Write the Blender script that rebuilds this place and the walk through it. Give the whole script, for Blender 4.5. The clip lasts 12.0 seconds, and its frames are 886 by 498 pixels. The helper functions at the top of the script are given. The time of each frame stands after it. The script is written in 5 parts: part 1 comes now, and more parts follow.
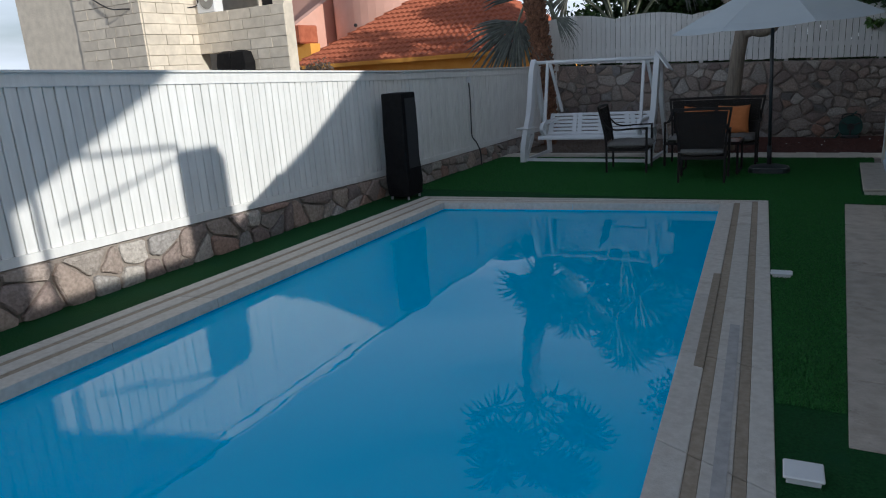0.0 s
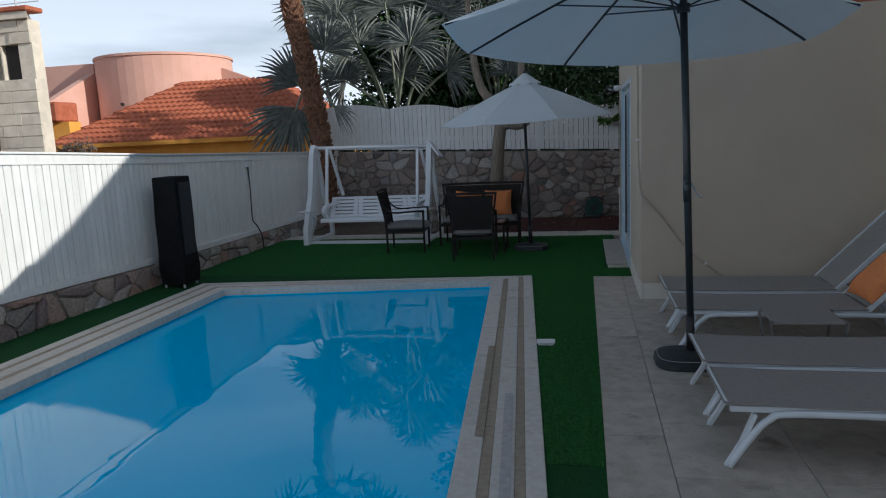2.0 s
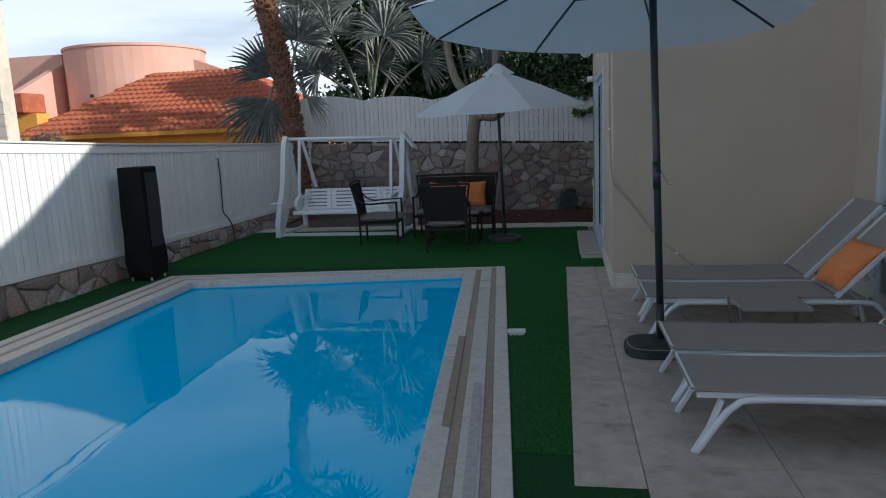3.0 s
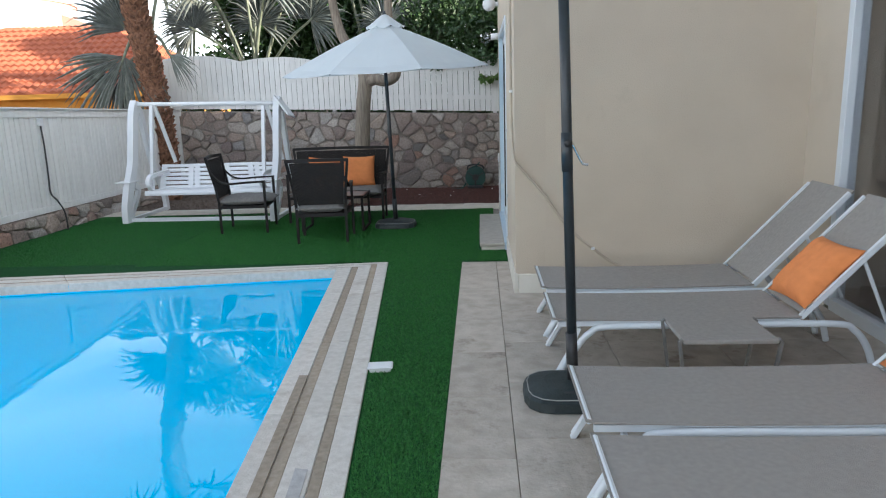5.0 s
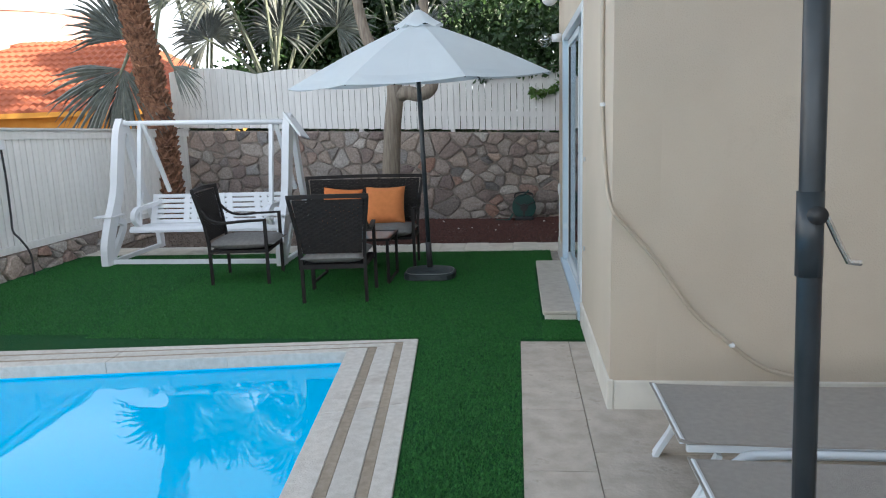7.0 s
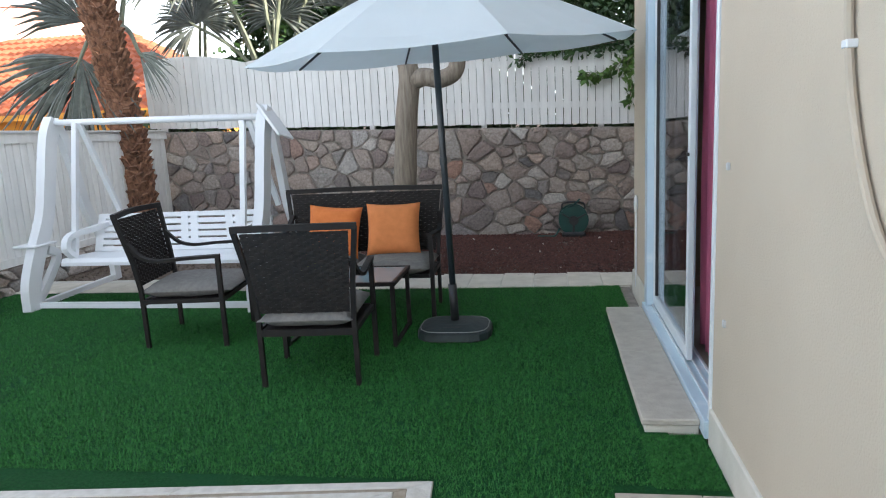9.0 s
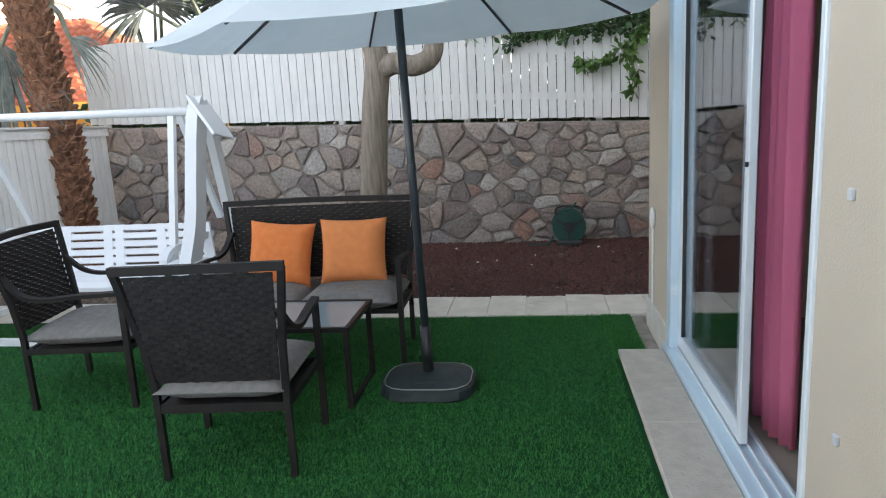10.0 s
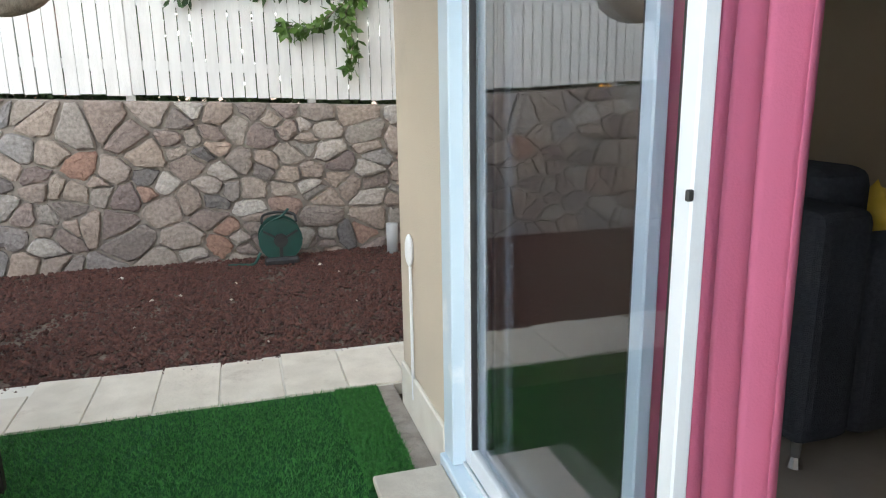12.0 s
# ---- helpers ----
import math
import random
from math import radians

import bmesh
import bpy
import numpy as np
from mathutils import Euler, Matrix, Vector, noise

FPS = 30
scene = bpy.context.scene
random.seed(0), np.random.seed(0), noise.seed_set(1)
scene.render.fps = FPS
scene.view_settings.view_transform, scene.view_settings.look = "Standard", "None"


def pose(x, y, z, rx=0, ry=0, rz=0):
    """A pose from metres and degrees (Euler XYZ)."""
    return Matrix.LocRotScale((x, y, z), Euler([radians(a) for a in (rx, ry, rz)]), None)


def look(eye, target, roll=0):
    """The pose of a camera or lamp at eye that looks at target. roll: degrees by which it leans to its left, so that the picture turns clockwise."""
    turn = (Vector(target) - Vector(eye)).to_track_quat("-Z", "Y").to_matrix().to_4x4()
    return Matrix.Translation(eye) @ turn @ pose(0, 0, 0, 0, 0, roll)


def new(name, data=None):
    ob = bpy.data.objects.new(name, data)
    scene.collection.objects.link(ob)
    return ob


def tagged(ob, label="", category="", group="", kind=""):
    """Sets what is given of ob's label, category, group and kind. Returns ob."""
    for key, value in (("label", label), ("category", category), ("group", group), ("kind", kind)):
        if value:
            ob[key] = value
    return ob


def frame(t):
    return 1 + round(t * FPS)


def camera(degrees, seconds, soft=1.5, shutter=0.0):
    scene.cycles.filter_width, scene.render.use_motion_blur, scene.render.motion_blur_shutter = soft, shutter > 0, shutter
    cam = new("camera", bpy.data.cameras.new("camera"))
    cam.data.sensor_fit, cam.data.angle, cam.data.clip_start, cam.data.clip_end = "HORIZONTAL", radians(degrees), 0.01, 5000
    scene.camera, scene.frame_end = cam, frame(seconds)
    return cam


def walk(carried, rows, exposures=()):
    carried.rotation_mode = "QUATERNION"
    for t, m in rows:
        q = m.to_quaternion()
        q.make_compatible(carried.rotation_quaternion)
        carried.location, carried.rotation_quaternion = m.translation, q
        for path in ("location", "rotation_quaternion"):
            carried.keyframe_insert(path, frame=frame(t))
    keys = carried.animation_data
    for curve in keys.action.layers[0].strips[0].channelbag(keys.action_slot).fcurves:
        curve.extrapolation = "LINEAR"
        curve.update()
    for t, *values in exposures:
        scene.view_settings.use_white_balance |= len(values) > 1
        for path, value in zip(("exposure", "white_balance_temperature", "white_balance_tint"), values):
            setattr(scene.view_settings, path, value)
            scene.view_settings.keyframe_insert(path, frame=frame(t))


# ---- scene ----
cam = camera(65.5, 12.0, soft=1.1)

PATH = [
    (0, (0.592, -8.311, 1.698), (-0.377, -6.638, 1.186), -4.0),
    (0.5, (0.694, -8.295, 1.707), (-0.008, -6.472, 1.278), -3.4),
    (1, (0.688, -8.3, 1.71), (0.168, -6.401, 1.36), -2.8),
    (1.5, (0.649, -8.325, 1.726), (0.196, -6.403, 1.411), -2.5),
    (2, (0.639, -8.348, 1.731), (0.236, -6.415, 1.412), -2.6),
    (2.5, (0.614, -8.337, 1.726), (0.226, -6.402, 1.401), -2.9),
    (3, (0.696, -8.268, 1.671), (0.354, -6.327, 1.334), -2.5),
    (3.5, (0.825, -7.989, 1.61), (0.53, -6.052, 1.21), -2.4),
    (5.5, (0.934, -6.181, 1.563), (0.844, -4.228, 1.141), -1.7),
    (6, (0.881, -5.752, 1.567), (0.734, -3.801, 1.154), -1.7),
    (6.5, (0.81, -5.241, 1.571), (0.633, -3.285, 1.194), -1.7),
    (7, (0.72, -4.741, 1.571), (0.506, -2.787, 1.2), -1.9),
    (7.2, (0.702, -4.531, 1.549), (0.453, -2.584, 1.168), -2.0),
    (9, (0.493, -2.614, 1.495), (0.194, -0.671, 1.126), -2.9),
    (9.5, (0.5, -2.07, 1.473), (0.219, -0.123, 1.109), -3.3),
    (10, (0.439, -1.54, 1.509), (0.176, 0.403, 1.116), -3.1),
    (10.5, (0.411, -1.066, 1.485), (0.26, 0.887, 1.079), -2.9),
    (11, (0.414, -0.565, 1.457), (0.403, 1.378, 0.982), -2.8),
    (11.5, (0.448, -0.133, 1.449), (0.801, 1.783, 1.001), -1.2),
    (12, (0.546, 0.223, 1.428), (1.092, 2.091, 0.97), -0.9),
]
EXPOSURES = [(0, -.35, 5600, 8), (1.5, -.38, 5600, 8), (2.5, -.15, 5600, 8), (3.7, .15, 5650, 8), (5.3, 1.62, 6100, 8), (7, 1.58, 6100, 8), (9, 1.8, 6100, 8), (10.5, 2.08, 6300, 8), (12, 2.72, 6650, 8)]
walk(cam, [(t, look(eye, target, roll)) for t, eye, target, roll in PATH], EXPOSURES)

# ---- world, sun ----
SUN_DIR = Vector((1.0, -0.25, 0.40)).normalized()      # towards the sun
world = bpy.data.worlds.new("world")
scene.world = world
world.use_nodes = True
wn = world.node_tree.nodes
sky = wn.new("ShaderNodeTexSky")
sky.sky_type, sky.sun_disc = "NISHITA", False
sky.sun_elevation = math.asin(SUN_DIR.z)
sky.sun_rotation = math.atan2(SUN_DIR.x, SUN_DIR.y)
sky.air_density, sky.dust_density = 1.0, 2.0
# thin bright cloud over the blue
wtc = wn.new("ShaderNodeTexCoord")
wmap = wn.new("ShaderNodeMapping")
wmap.inputs["Scale"].default_value = (1.5, 1.5, 7.0)
cloud = wn.new("ShaderNodeTexNoise")
cloud.inputs["Scale"].default_value, cloud.inputs["Detail"].default_value = 1.6, 6.0
cramp = wn.new("ShaderNodeValToRGB")
cramp.color_ramp.elements[0].position, cramp.color_ramp.elements[1].position = 0.12, 0.54
wmix = wn.new("ShaderNodeMix")
wmix.data_type = "RGBA"
wmix.inputs["B"].default_value = (13.5, 13.6, 13.8, 1)
wl = world.node_tree.links
wl.new(wtc.outputs["Generated"], wmap.inputs["Vector"])
wl.new(wmap.outputs["Vector"], cloud.inputs["Vector"])
wl.new(cloud.outputs["Fac"], cramp.inputs["Fac"])
# the veil thins out overhead
wsep, wthin, wmul = (wn.new("ShaderNode" + k) for k in ("SeparateXYZ", "MapRange", "Math"))
wthin.inputs["From Min"].default_value, wthin.inputs["From Max"].default_value = .08, .5
wthin.inputs["To Min"].default_value, wthin.inputs["To Max"].default_value = 1.0, .25
wmul.operation = "MULTIPLY"
wl.new(wtc.outputs["Generated"], wsep.inputs[0])
wl.new(wsep.outputs["Z"], wthin.inputs["Value"])
wl.new(cramp.outputs["Color"], wmul.inputs[0])
wl.new(wthin.outputs["Result"], wmul.inputs[1])
wl.new(wmul.outputs[0], wmix.inputs["Factor"])
wl.new(sky.outputs["Color"], wmix.inputs["A"])
wl.new(wmix.outputs["Result"], wn["Background"].inputs["Color"])
wn["Background"].inputs["Strength"].default_value = 0.085
sun = new("sun", bpy.data.lights.new("sun", "SUN"))
sun.data.energy, sun.data.angle, sun.data.color = 5.0, radians(0.5), (1.0, 0.88, 0.72)
sun.matrix_world = look(SUN_DIR * 30, (0, 0, 0))


# ---- materials ----
def mat(name, c1, c2=None, scale=8.0, rough=0.6, bump=0.0, bscale=60.0, metal=0.0, detail=6.0, vary=0.0, stretch=None, c3=None, c3scale=1.2, c3cut=0.58, spec=0.5, ramp=None):
    """Two-scale procedural surface: colours c1-c2 mixed by noise, broad stains of c3, relief, and a change of tone piece by piece."""
    m = bpy.data.materials.new(name)
    m.use_nodes = True
    n, l = m.node_tree.nodes, m.node_tree.links
    b = n["Principled BSDF"]
    b.inputs["Roughness"].default_value, b.inputs["Metallic"].default_value = rough, metal
    b.inputs["Specular IOR Level"].default_value = spec
    tc = n.new("ShaderNodeTexCoord")
    vec = tc.outputs["Object"]
    if stretch:
        mp = n.new("ShaderNodeMapping")
        mp.inputs["Scale"].default_value = stretch
        l.new(vec, mp.inputs["Vector"])
        vec = mp.outputs["Vector"]
    info = n.new("ShaderNodeObjectInfo")
    off = n.new("ShaderNodeVectorMath")
    off.operation = "ADD"
    sc = n.new("ShaderNodeVectorMath")
    sc.operation = "SCALE"
    sc.inputs["Scale"].default_value = 37.0
    comb = n.new("ShaderNodeCombineXYZ")
    for k in "XYZ":
        l.new(info.outputs["Random"], comb.inputs[k])
    l.new(comb.outputs[0], sc.inputs[0])
    l.new(vec, off.inputs[0])
    l.new(sc.outputs[0], off.inputs[1])
    vec = off.outputs[0]
    nz = n.new("ShaderNodeTexNoise")
    nz.inputs["Scale"].default_value, nz.inputs["Detail"].default_value = scale, detail
    l.new(vec, nz.inputs["Vector"])
    rp = n.new("ShaderNodeValToRGB")
    e = rp.color_ramp.elements
    e[0].position, e[1].position = 0.32, 0.68
    e[0].color, e[1].color = (*c1, 1), (*(c2 or c1), 1)
    l.new(nz.outputs["Fac"], rp.inputs["Fac"])
    col = rp.outputs["Color"]
    if ramp:
        rr = n.new("ShaderNodeValToRGB")
        rr.color_ramp.interpolation = "LINEAR"
        while len(rr.color_ramp.elements) < len(ramp):
            rr.color_ramp.elements.new(0.5)
        for i, c in enumerate(ramp):
            rr.color_ramp.elements[i].position = i / (len(ramp) - 1)
            rr.color_ramp.elements[i].color = (*c, 1)
        l.new(info.outputs["Random"], rr.inputs["Fac"])
        mx = n.new("ShaderNodeMix")
        mx.data_type, mx.blend_type = "RGBA", "MULTIPLY"
        mx.inputs["Factor"].default_value = 1.0
        l.new(col, mx.inputs["A"])
        l.new(rr.outputs["Color"], mx.inputs["B"])
        col = mx.outputs["Result"]
    if c3:
        n3 = n.new("ShaderNodeTexNoise")
        n3.inputs["Scale"].default_value, n3.inputs["Detail"].default_value, n3.inputs["Roughness"].default_value = c3scale, 8.0, 0.65
        l.new(vec, n3.inputs["Vector"])
        r3 = n.new("ShaderNodeValToRGB")
        r3.color_ramp.elements[0].position, r3.color_ramp.elements[1].position = c3cut, c3cut + 0.14
        l.new(n3.outputs["Fac"], r3.inputs["Fac"])
        m3 = n.new("ShaderNodeMix")
        m3.data_type = "RGBA"
        m3.inputs["B"].default_value = (*c3, 1)
        l.new(r3.outputs["Color"], m3.inputs["Factor"])
        l.new(col, m3.inputs["A"])
        col = m3.outputs["Result"]
    if vary:
        hsv = n.new("ShaderNodeHueSaturation")
        mr = n.new("ShaderNodeMapRange")
        mr.inputs["To Min"].default_value, mr.inputs["To Max"].default_value = 1 - vary, 1 + vary
        l.new(info.outputs["Random"], mr.inputs["Value"])
        l.new(mr.outputs["Result"], hsv.inputs["Value"])
        l.new(col, hsv.inputs["Color"])
        col = hsv.outputs["Color"]
    l.new(col, b.inputs["Base Color"])
    if bump:
        nb = n.new("ShaderNodeTexNoise")
        nb.inputs["Scale"].default_value, nb.inputs["Detail"].default_value = bscale, 4.0
        l.new(vec, nb.inputs["Vector"])
        bp = n.new("ShaderNodeBump")
        bp.inputs["Strength"].default_value, bp.inputs["Distance"].default_value = bump, 0.01
        l.new(nb.outputs["Fac"], bp.inputs["Height"])
        l.new(bp.outputs["Normal"], b.inputs["Normal"])
    return m


WHITE = mat("white_paint", (.74, .74, .72), (.82, .82, .80), 3, .5, .25, 25, vary=.04, stretch=(6, 6, 1), c3=(.55, .54, .5), c3scale=9, c3cut=.66)
WHITEP = mat("white_plastic", (.70, .715, .73), (.77, .785, .80), 2, .32, c3=(.58, .58, .57), c3scale=3, c3cut=.68)
ALU = mat("white_powder_coat", (.62, .66, .69), (.68, .72, .75), 2, .3, .05, 120)
BLUEWHITE = mat("pale_blue_aluminium", (.50, .62, .71), (.56, .68, .76), 2, .3, c3=(.72, .78, .82), c3scale=4, c3cut=.6)
RUBBER = mat("black_rubber", (.015, .015, .017), (.03, .03, .03), 20, .5)
STONE = mat("rubble_stone", (.62, .6, .58), (1, .98, .96), 34, .9, 1.0, 55, detail=12, c3=(.17, .14, .12), c3scale=7, c3cut=.64,
            ramp=[(.34, .31, .29), (.45, .37, .32), (.19, .18, .18), (.52, .49, .45), (.43, .27, .21), (.34, .33, .33), (.62, .59, .55), (.40, .33, .29), (.27, .22, .21), (.48, .40, .34), (.41, .38, .35), (.53, .42, .35)])
MORTAR = mat("mortar", (.23, .20, .175), (.34, .30, .26), 10, .95, .9, 50, c3=(.14, .12, .105), c3scale=3)
JOINT = mat("brown_joint_sand", (.17, .14, .11), (.25, .21, .17), 20, .95, .6, 60)
TURF = mat("artificial_turf", (.008, .052, .014), (.018, .095, .026), 70, .85, 1.0, 220, c3=(.012, .075, .026), c3scale=2.5, c3cut=.5, spec=.15)
BLADE = mat("turf_blade", (.016, .10, .020), (.062, .25, .052), 60, .6, spec=.25)
SOIL = mat("dry_soil", (.10, .075, .06), (.20, .155, .12), 18, .95, 1.0, 60, c3=(.06, .04, .03), c3scale=2)
LAVA = mat("lava_gravel", (.042, .018, .015), (.14, .056, .042), 25, .9, .8, 90, c3=(.16, .10, .075), c3scale=1.6, c3cut=.66)
GRANITE = mat("coping_stone", (.50, .47, .42), (.60, .57, .52), 25, .7, .3, 90, vary=.06, c3=(.42, .38, .33), c3scale=4, c3cut=.58)
BROWNSTRIP = mat("brown_coping_strip", (.27, .22, .16), (.36, .30, .23), 30, .75, .3, 80, vary=.1, c3=(.22, .18, .13), c3scale=5)
GREYSTRIP = mat("grey_mortar_strip", (.34, .33, .32), (.45, .44, .43), 20, .8, .3, 60)
PATIO = mat("travertine_tile", (.37, .325, .27), (.50, .45, .385), 9, .75, .45, 45, vary=.08, c3=(.22, .18, .14), c3scale=4.5, c3cut=.56)
PATHTILE = mat("pale_path_tile", (.58, .53, .45), (.70, .65, .56), 7, .8, .4, 50, vary=.07, c3=(.45, .39, .32), c3scale=4, c3cut=.6)
PLASTER = mat("beige_plaster", (.50, .43, .34), (.56, .485, .385), 1.3, .9, .35, 130, c3=(.46, .395, .31), c3scale=1.1, c3cut=.62)
PLINTH = mat("cream_plinth", (.60, .57, .50), (.68, .65, .58), 6, .7, .2, 60, c3=(.42, .38, .32), c3scale=3, c3cut=.62)
STEPST = mat("step_stone", (.44, .40, .34), (.53, .49, .42), 14, .75, .4, 70, c3=(.35, .31, .26), c3scale=4)
POOLP = mat("pool_paint", (.006, .64, .96), (.010, .68, .97), 2, .5)
POOLSTEP = mat("pool_step_paint", (.08, .68, .94), (.1, .72, .95), 3, .5)
FRAMEB = mat("dark_brown_steel", (.012, .010, .010), (.02, .017, .015), 20, .5, .1, 200, spec=.22)
CUSH = mat("grey_cushion_fabric", (.17, .16, .15), (.22, .21, .195), 30, .95, .5, 400, c3=(.15, .14, .13), c3scale=4)
ORANGE = mat("orange_fabric", (.72, .24, .075), (.80, .28, .09), 20, .9, .4, 500, vary=.06)
ORANGE2 = mat("deep_orange_fabric", (.68, .19, .045), (.76, .23, .06), 20, .9, .4, 500)
SLING = mat("taupe_sling_mesh", (.27, .25, .23), (.31, .29, .265), 40, .7, .4, 700)
POLE = mat("dark_slate_steel", (.02, .027, .033), (.032, .04, .047), 12, .35)
BASEP = mat("dark_resin_base", (.010, .019, .020), (.020, .031, .032), 14, .55, .3, 70, c3=(.06, .06, .06), c3scale=4, c3cut=.64)
BARK = mat("palm_bark", (.085, .042, .026), (.33, .17, .10), 22, .95, 1.0, 40, stretch=(1, 1, .5))
BARK2 = mat("smooth_bark", (.19, .155, .12), (.32, .27, .215), 8, .9, .8, 25, stretch=(5, 5, .6))
FROND = mat("silver_palm_leaf", (.065, .078, .070), (.15, .168, .155), 9, .5, .2, 60, vary=.3, c3=(.14, .12, .08), c3scale=3, c3cut=.62)
FROND2 = mat("grey_green_palm_leaf", (.085, .10, .085), (.19, .21, .185), 9, .5, .2, 60, vary=.3, c3=(.16, .13, .08), c3scale=3, c3cut=.62)
STALK = mat("pale_leaf_stalk", (.13, .15, .10), (.22, .24, .17), 6, .6, .2, 40, vary=.2)
LEAF = mat("dark_leaf", (.018, .05, .014), (.05, .11, .025), 3, .5, vary=.2)
LEAF2 = mat("light_leaf", (.04, .11, .016), (.12, .22, .04), 3, .5)
TILE_R = mat("terracotta_tile", (.34, .09, .042), (.46, .14, .068), 5, .8, .4, 40, c3=(.30, .085, .04), c3scale=2, c3cut=.6)
OCHRE = mat("ochre_plaster", (.72, .33, .05), (.78, .38, .07), 3, .9, .2, 80)
PINK = mat("pink_plaster", (.62, .36, .28), (.68, .41, .33), 1.2, .9, .2, 60, c3=(.58, .34, .27), c3scale=.6)
LIME = mat("limestone", (.58, .52, .43), (.72, .65, .54), 5, .85, .6, 20, vary=.10)
BLACKC = mat("black_cover_fabric", (.004, .004, .005), (.009, .009, .010), 12, .75, .6, 30, spec=.2)
# near-black that paints the shade inside the neighbours' openings
SHADEIN = mat("painted_interior_shade", (.02, .02, .02), (.035, .03, .03), 5, .9)
SOFAF = mat("charcoal_fabric", (.016, .018, .024), (.032, .034, .042), 60, .95, .6, 300)
ROOMW = mat("room_wall", (.33, .26, .18), (.37, .295, .205), 2, .9, .1, 100)
ROOMF = mat("room_floor_tile", (.27, .23, .185), (.33, .285, .23), 4, .4, .05, 60)
YELLOW = mat("mustard_fabric", (.60, .40, .04), (.68, .46, .07), 20, .95, .3, 300)
GREENP = mat("green_plastic", (.004, .05, .040), (.007, .075, .058), 6, .4)
LIMEF = mat("lime_object", (.50, .65, .04), (.60, .72, .08), 5, .5)
HOSE = mat("beige_conduit", (.42, .36, .28), (.50, .43, .34), 6, .6)
CHROME = mat("brushed_chrome", (.6, .6, .6), (.7, .7, .7), 20, .25, metal=1.0)
GREYPL = mat("grey_pipe", (.45, .46, .47), (.52, .53, .54), 6, .5)
BLUEDARK_MESH = mat("dark_mesh", (.018, .019, .021), (.035, .037, .04), 90, .8, .5, 300)
BLUEDARK = mat("blind_grey", (.25, .25, .24), (.32, .32, .3), 5, .7)


def cloth(name, c, rough, through_amount):
    """Thin fabric that lets part of the light through."""
    m = mat(name, c, tuple(v * 1.05 for v in c), 4, rough, .2, 200)
    n, l = m.node_tree.nodes, m.node_tree.links
    tr = n.new("ShaderNodeBsdfTranslucent")
    tr.inputs["Color"].default_value = (*c, 1)
    mx = n.new("ShaderNodeMixShader")
    mx.inputs["Fac"].default_value = through_amount
    l.new(n["Principled BSDF"].outputs[0], mx.inputs[1])
    l.new(tr.outputs[0], mx.inputs[2])
    l.new(mx.outputs[0], n["Material Output"].inputs["Surface"])
    return m


CANOPY = cloth("white_canopy_fabric", (.82, .87, .89), .9, .52)


def clear(name, tint, rough, ior, bump=0.0, bscale=3.0):
    """Clear pane or water: see-through by tint, with a mirror coat by Fresnel."""
    m = bpy.data.materials.new(name)
    m.use_nodes = True
    n, l = m.node_tree.nodes, m.node_tree.links
    n.remove(n["Principled BSDF"])
    tr, gl, fr, mx = (n.new("ShaderNode" + k) for k in ("BsdfTransparent", "BsdfGlossy", "Fresnel", "MixShader"))
    tr.inputs["Color"].default_value = (*tint, 1)
    gl.inputs["Roughness"].default_value = rough
    fr.inputs["IOR"].default_value = ior
    l.new(fr.outputs[0], mx.inputs[0])
    l.new(tr.outputs[0], mx.inputs[1])
    l.new(gl.outputs[0], mx.inputs[2])
    l.new(mx.outputs[0], n["Material Output"].inputs["Surface"])
    if bump:
        tc, nz, bp, mp = (n.new("ShaderNode" + k) for k in ("TexCoord", "TexNoise", "Bump", "Mapping"))
        mp.inputs["Scale"].default_value = (1.0, 0.45, 1.0)
        nz.inputs["Scale"].default_value, nz.inputs["Detail"].default_value = bscale, 2.5
        bp.inputs["Strength"].default_value, bp.inputs["Distance"].default_value = bump, 0.02
        l.new(tc.outputs["Object"], mp.inputs["Vector"])
        l.new(mp.outputs["Vector"], nz.inputs["Vector"])
        l.new(nz.outputs["Fac"], bp.inputs["Height"])
        l.new(bp.outputs["Normal"], gl.inputs["Normal"])
        l.new(bp.outputs["Normal"], fr.inputs["Normal"])
    return m


WATER = clear("pool_water", (.80, .97, 1.0), 0.0, 1.55, .10, 2.6)
# light scattered back out of the water itself
wtn, wtl = WATER.node_tree.nodes, WATER.node_tree.links
wdf, wdm = wtn.new("ShaderNodeBsdfDiffuse"), wtn.new("ShaderNodeMixShader")
wdf.inputs["Color"].default_value, wdm.inputs["Fac"].default_value = (.0, .57, 1.0, 1), .90
wtl.new(wtn["Transparent BSDF"].outputs[0], wdm.inputs[1])
wtl.new(wdf.outputs[0], wdm.inputs[2])
wtl.new(wdm.outputs[0], wtn["Mix Shader"].inputs[1])
GLASS = clear("window_glass", (.90, .91, .93), 0.0, 1.55)


def pane_gloss(m, f0):
    """Reflect f0 head-on, rising to full at a grazing angle."""
    n, l = m.node_tree.nodes, m.node_tree.links
    lw, pw, ma = n.new("ShaderNodeLayerWeight"), n.new("ShaderNodeMath"), n.new("ShaderNodeMath")
    lw.inputs["Blend"].default_value = .5
    pw.operation, ma.operation = "POWER", "MULTIPLY_ADD"
    pw.inputs[1].default_value = 4.0
    ma.inputs[1].default_value, ma.inputs[2].default_value = 1 - f0, f0
    l.new(lw.outputs["Facing"], pw.inputs[0])
    l.new(pw.outputs[0], ma.inputs[0])
    l.new(ma.outputs[0], n["Mix Shader"].inputs[0])


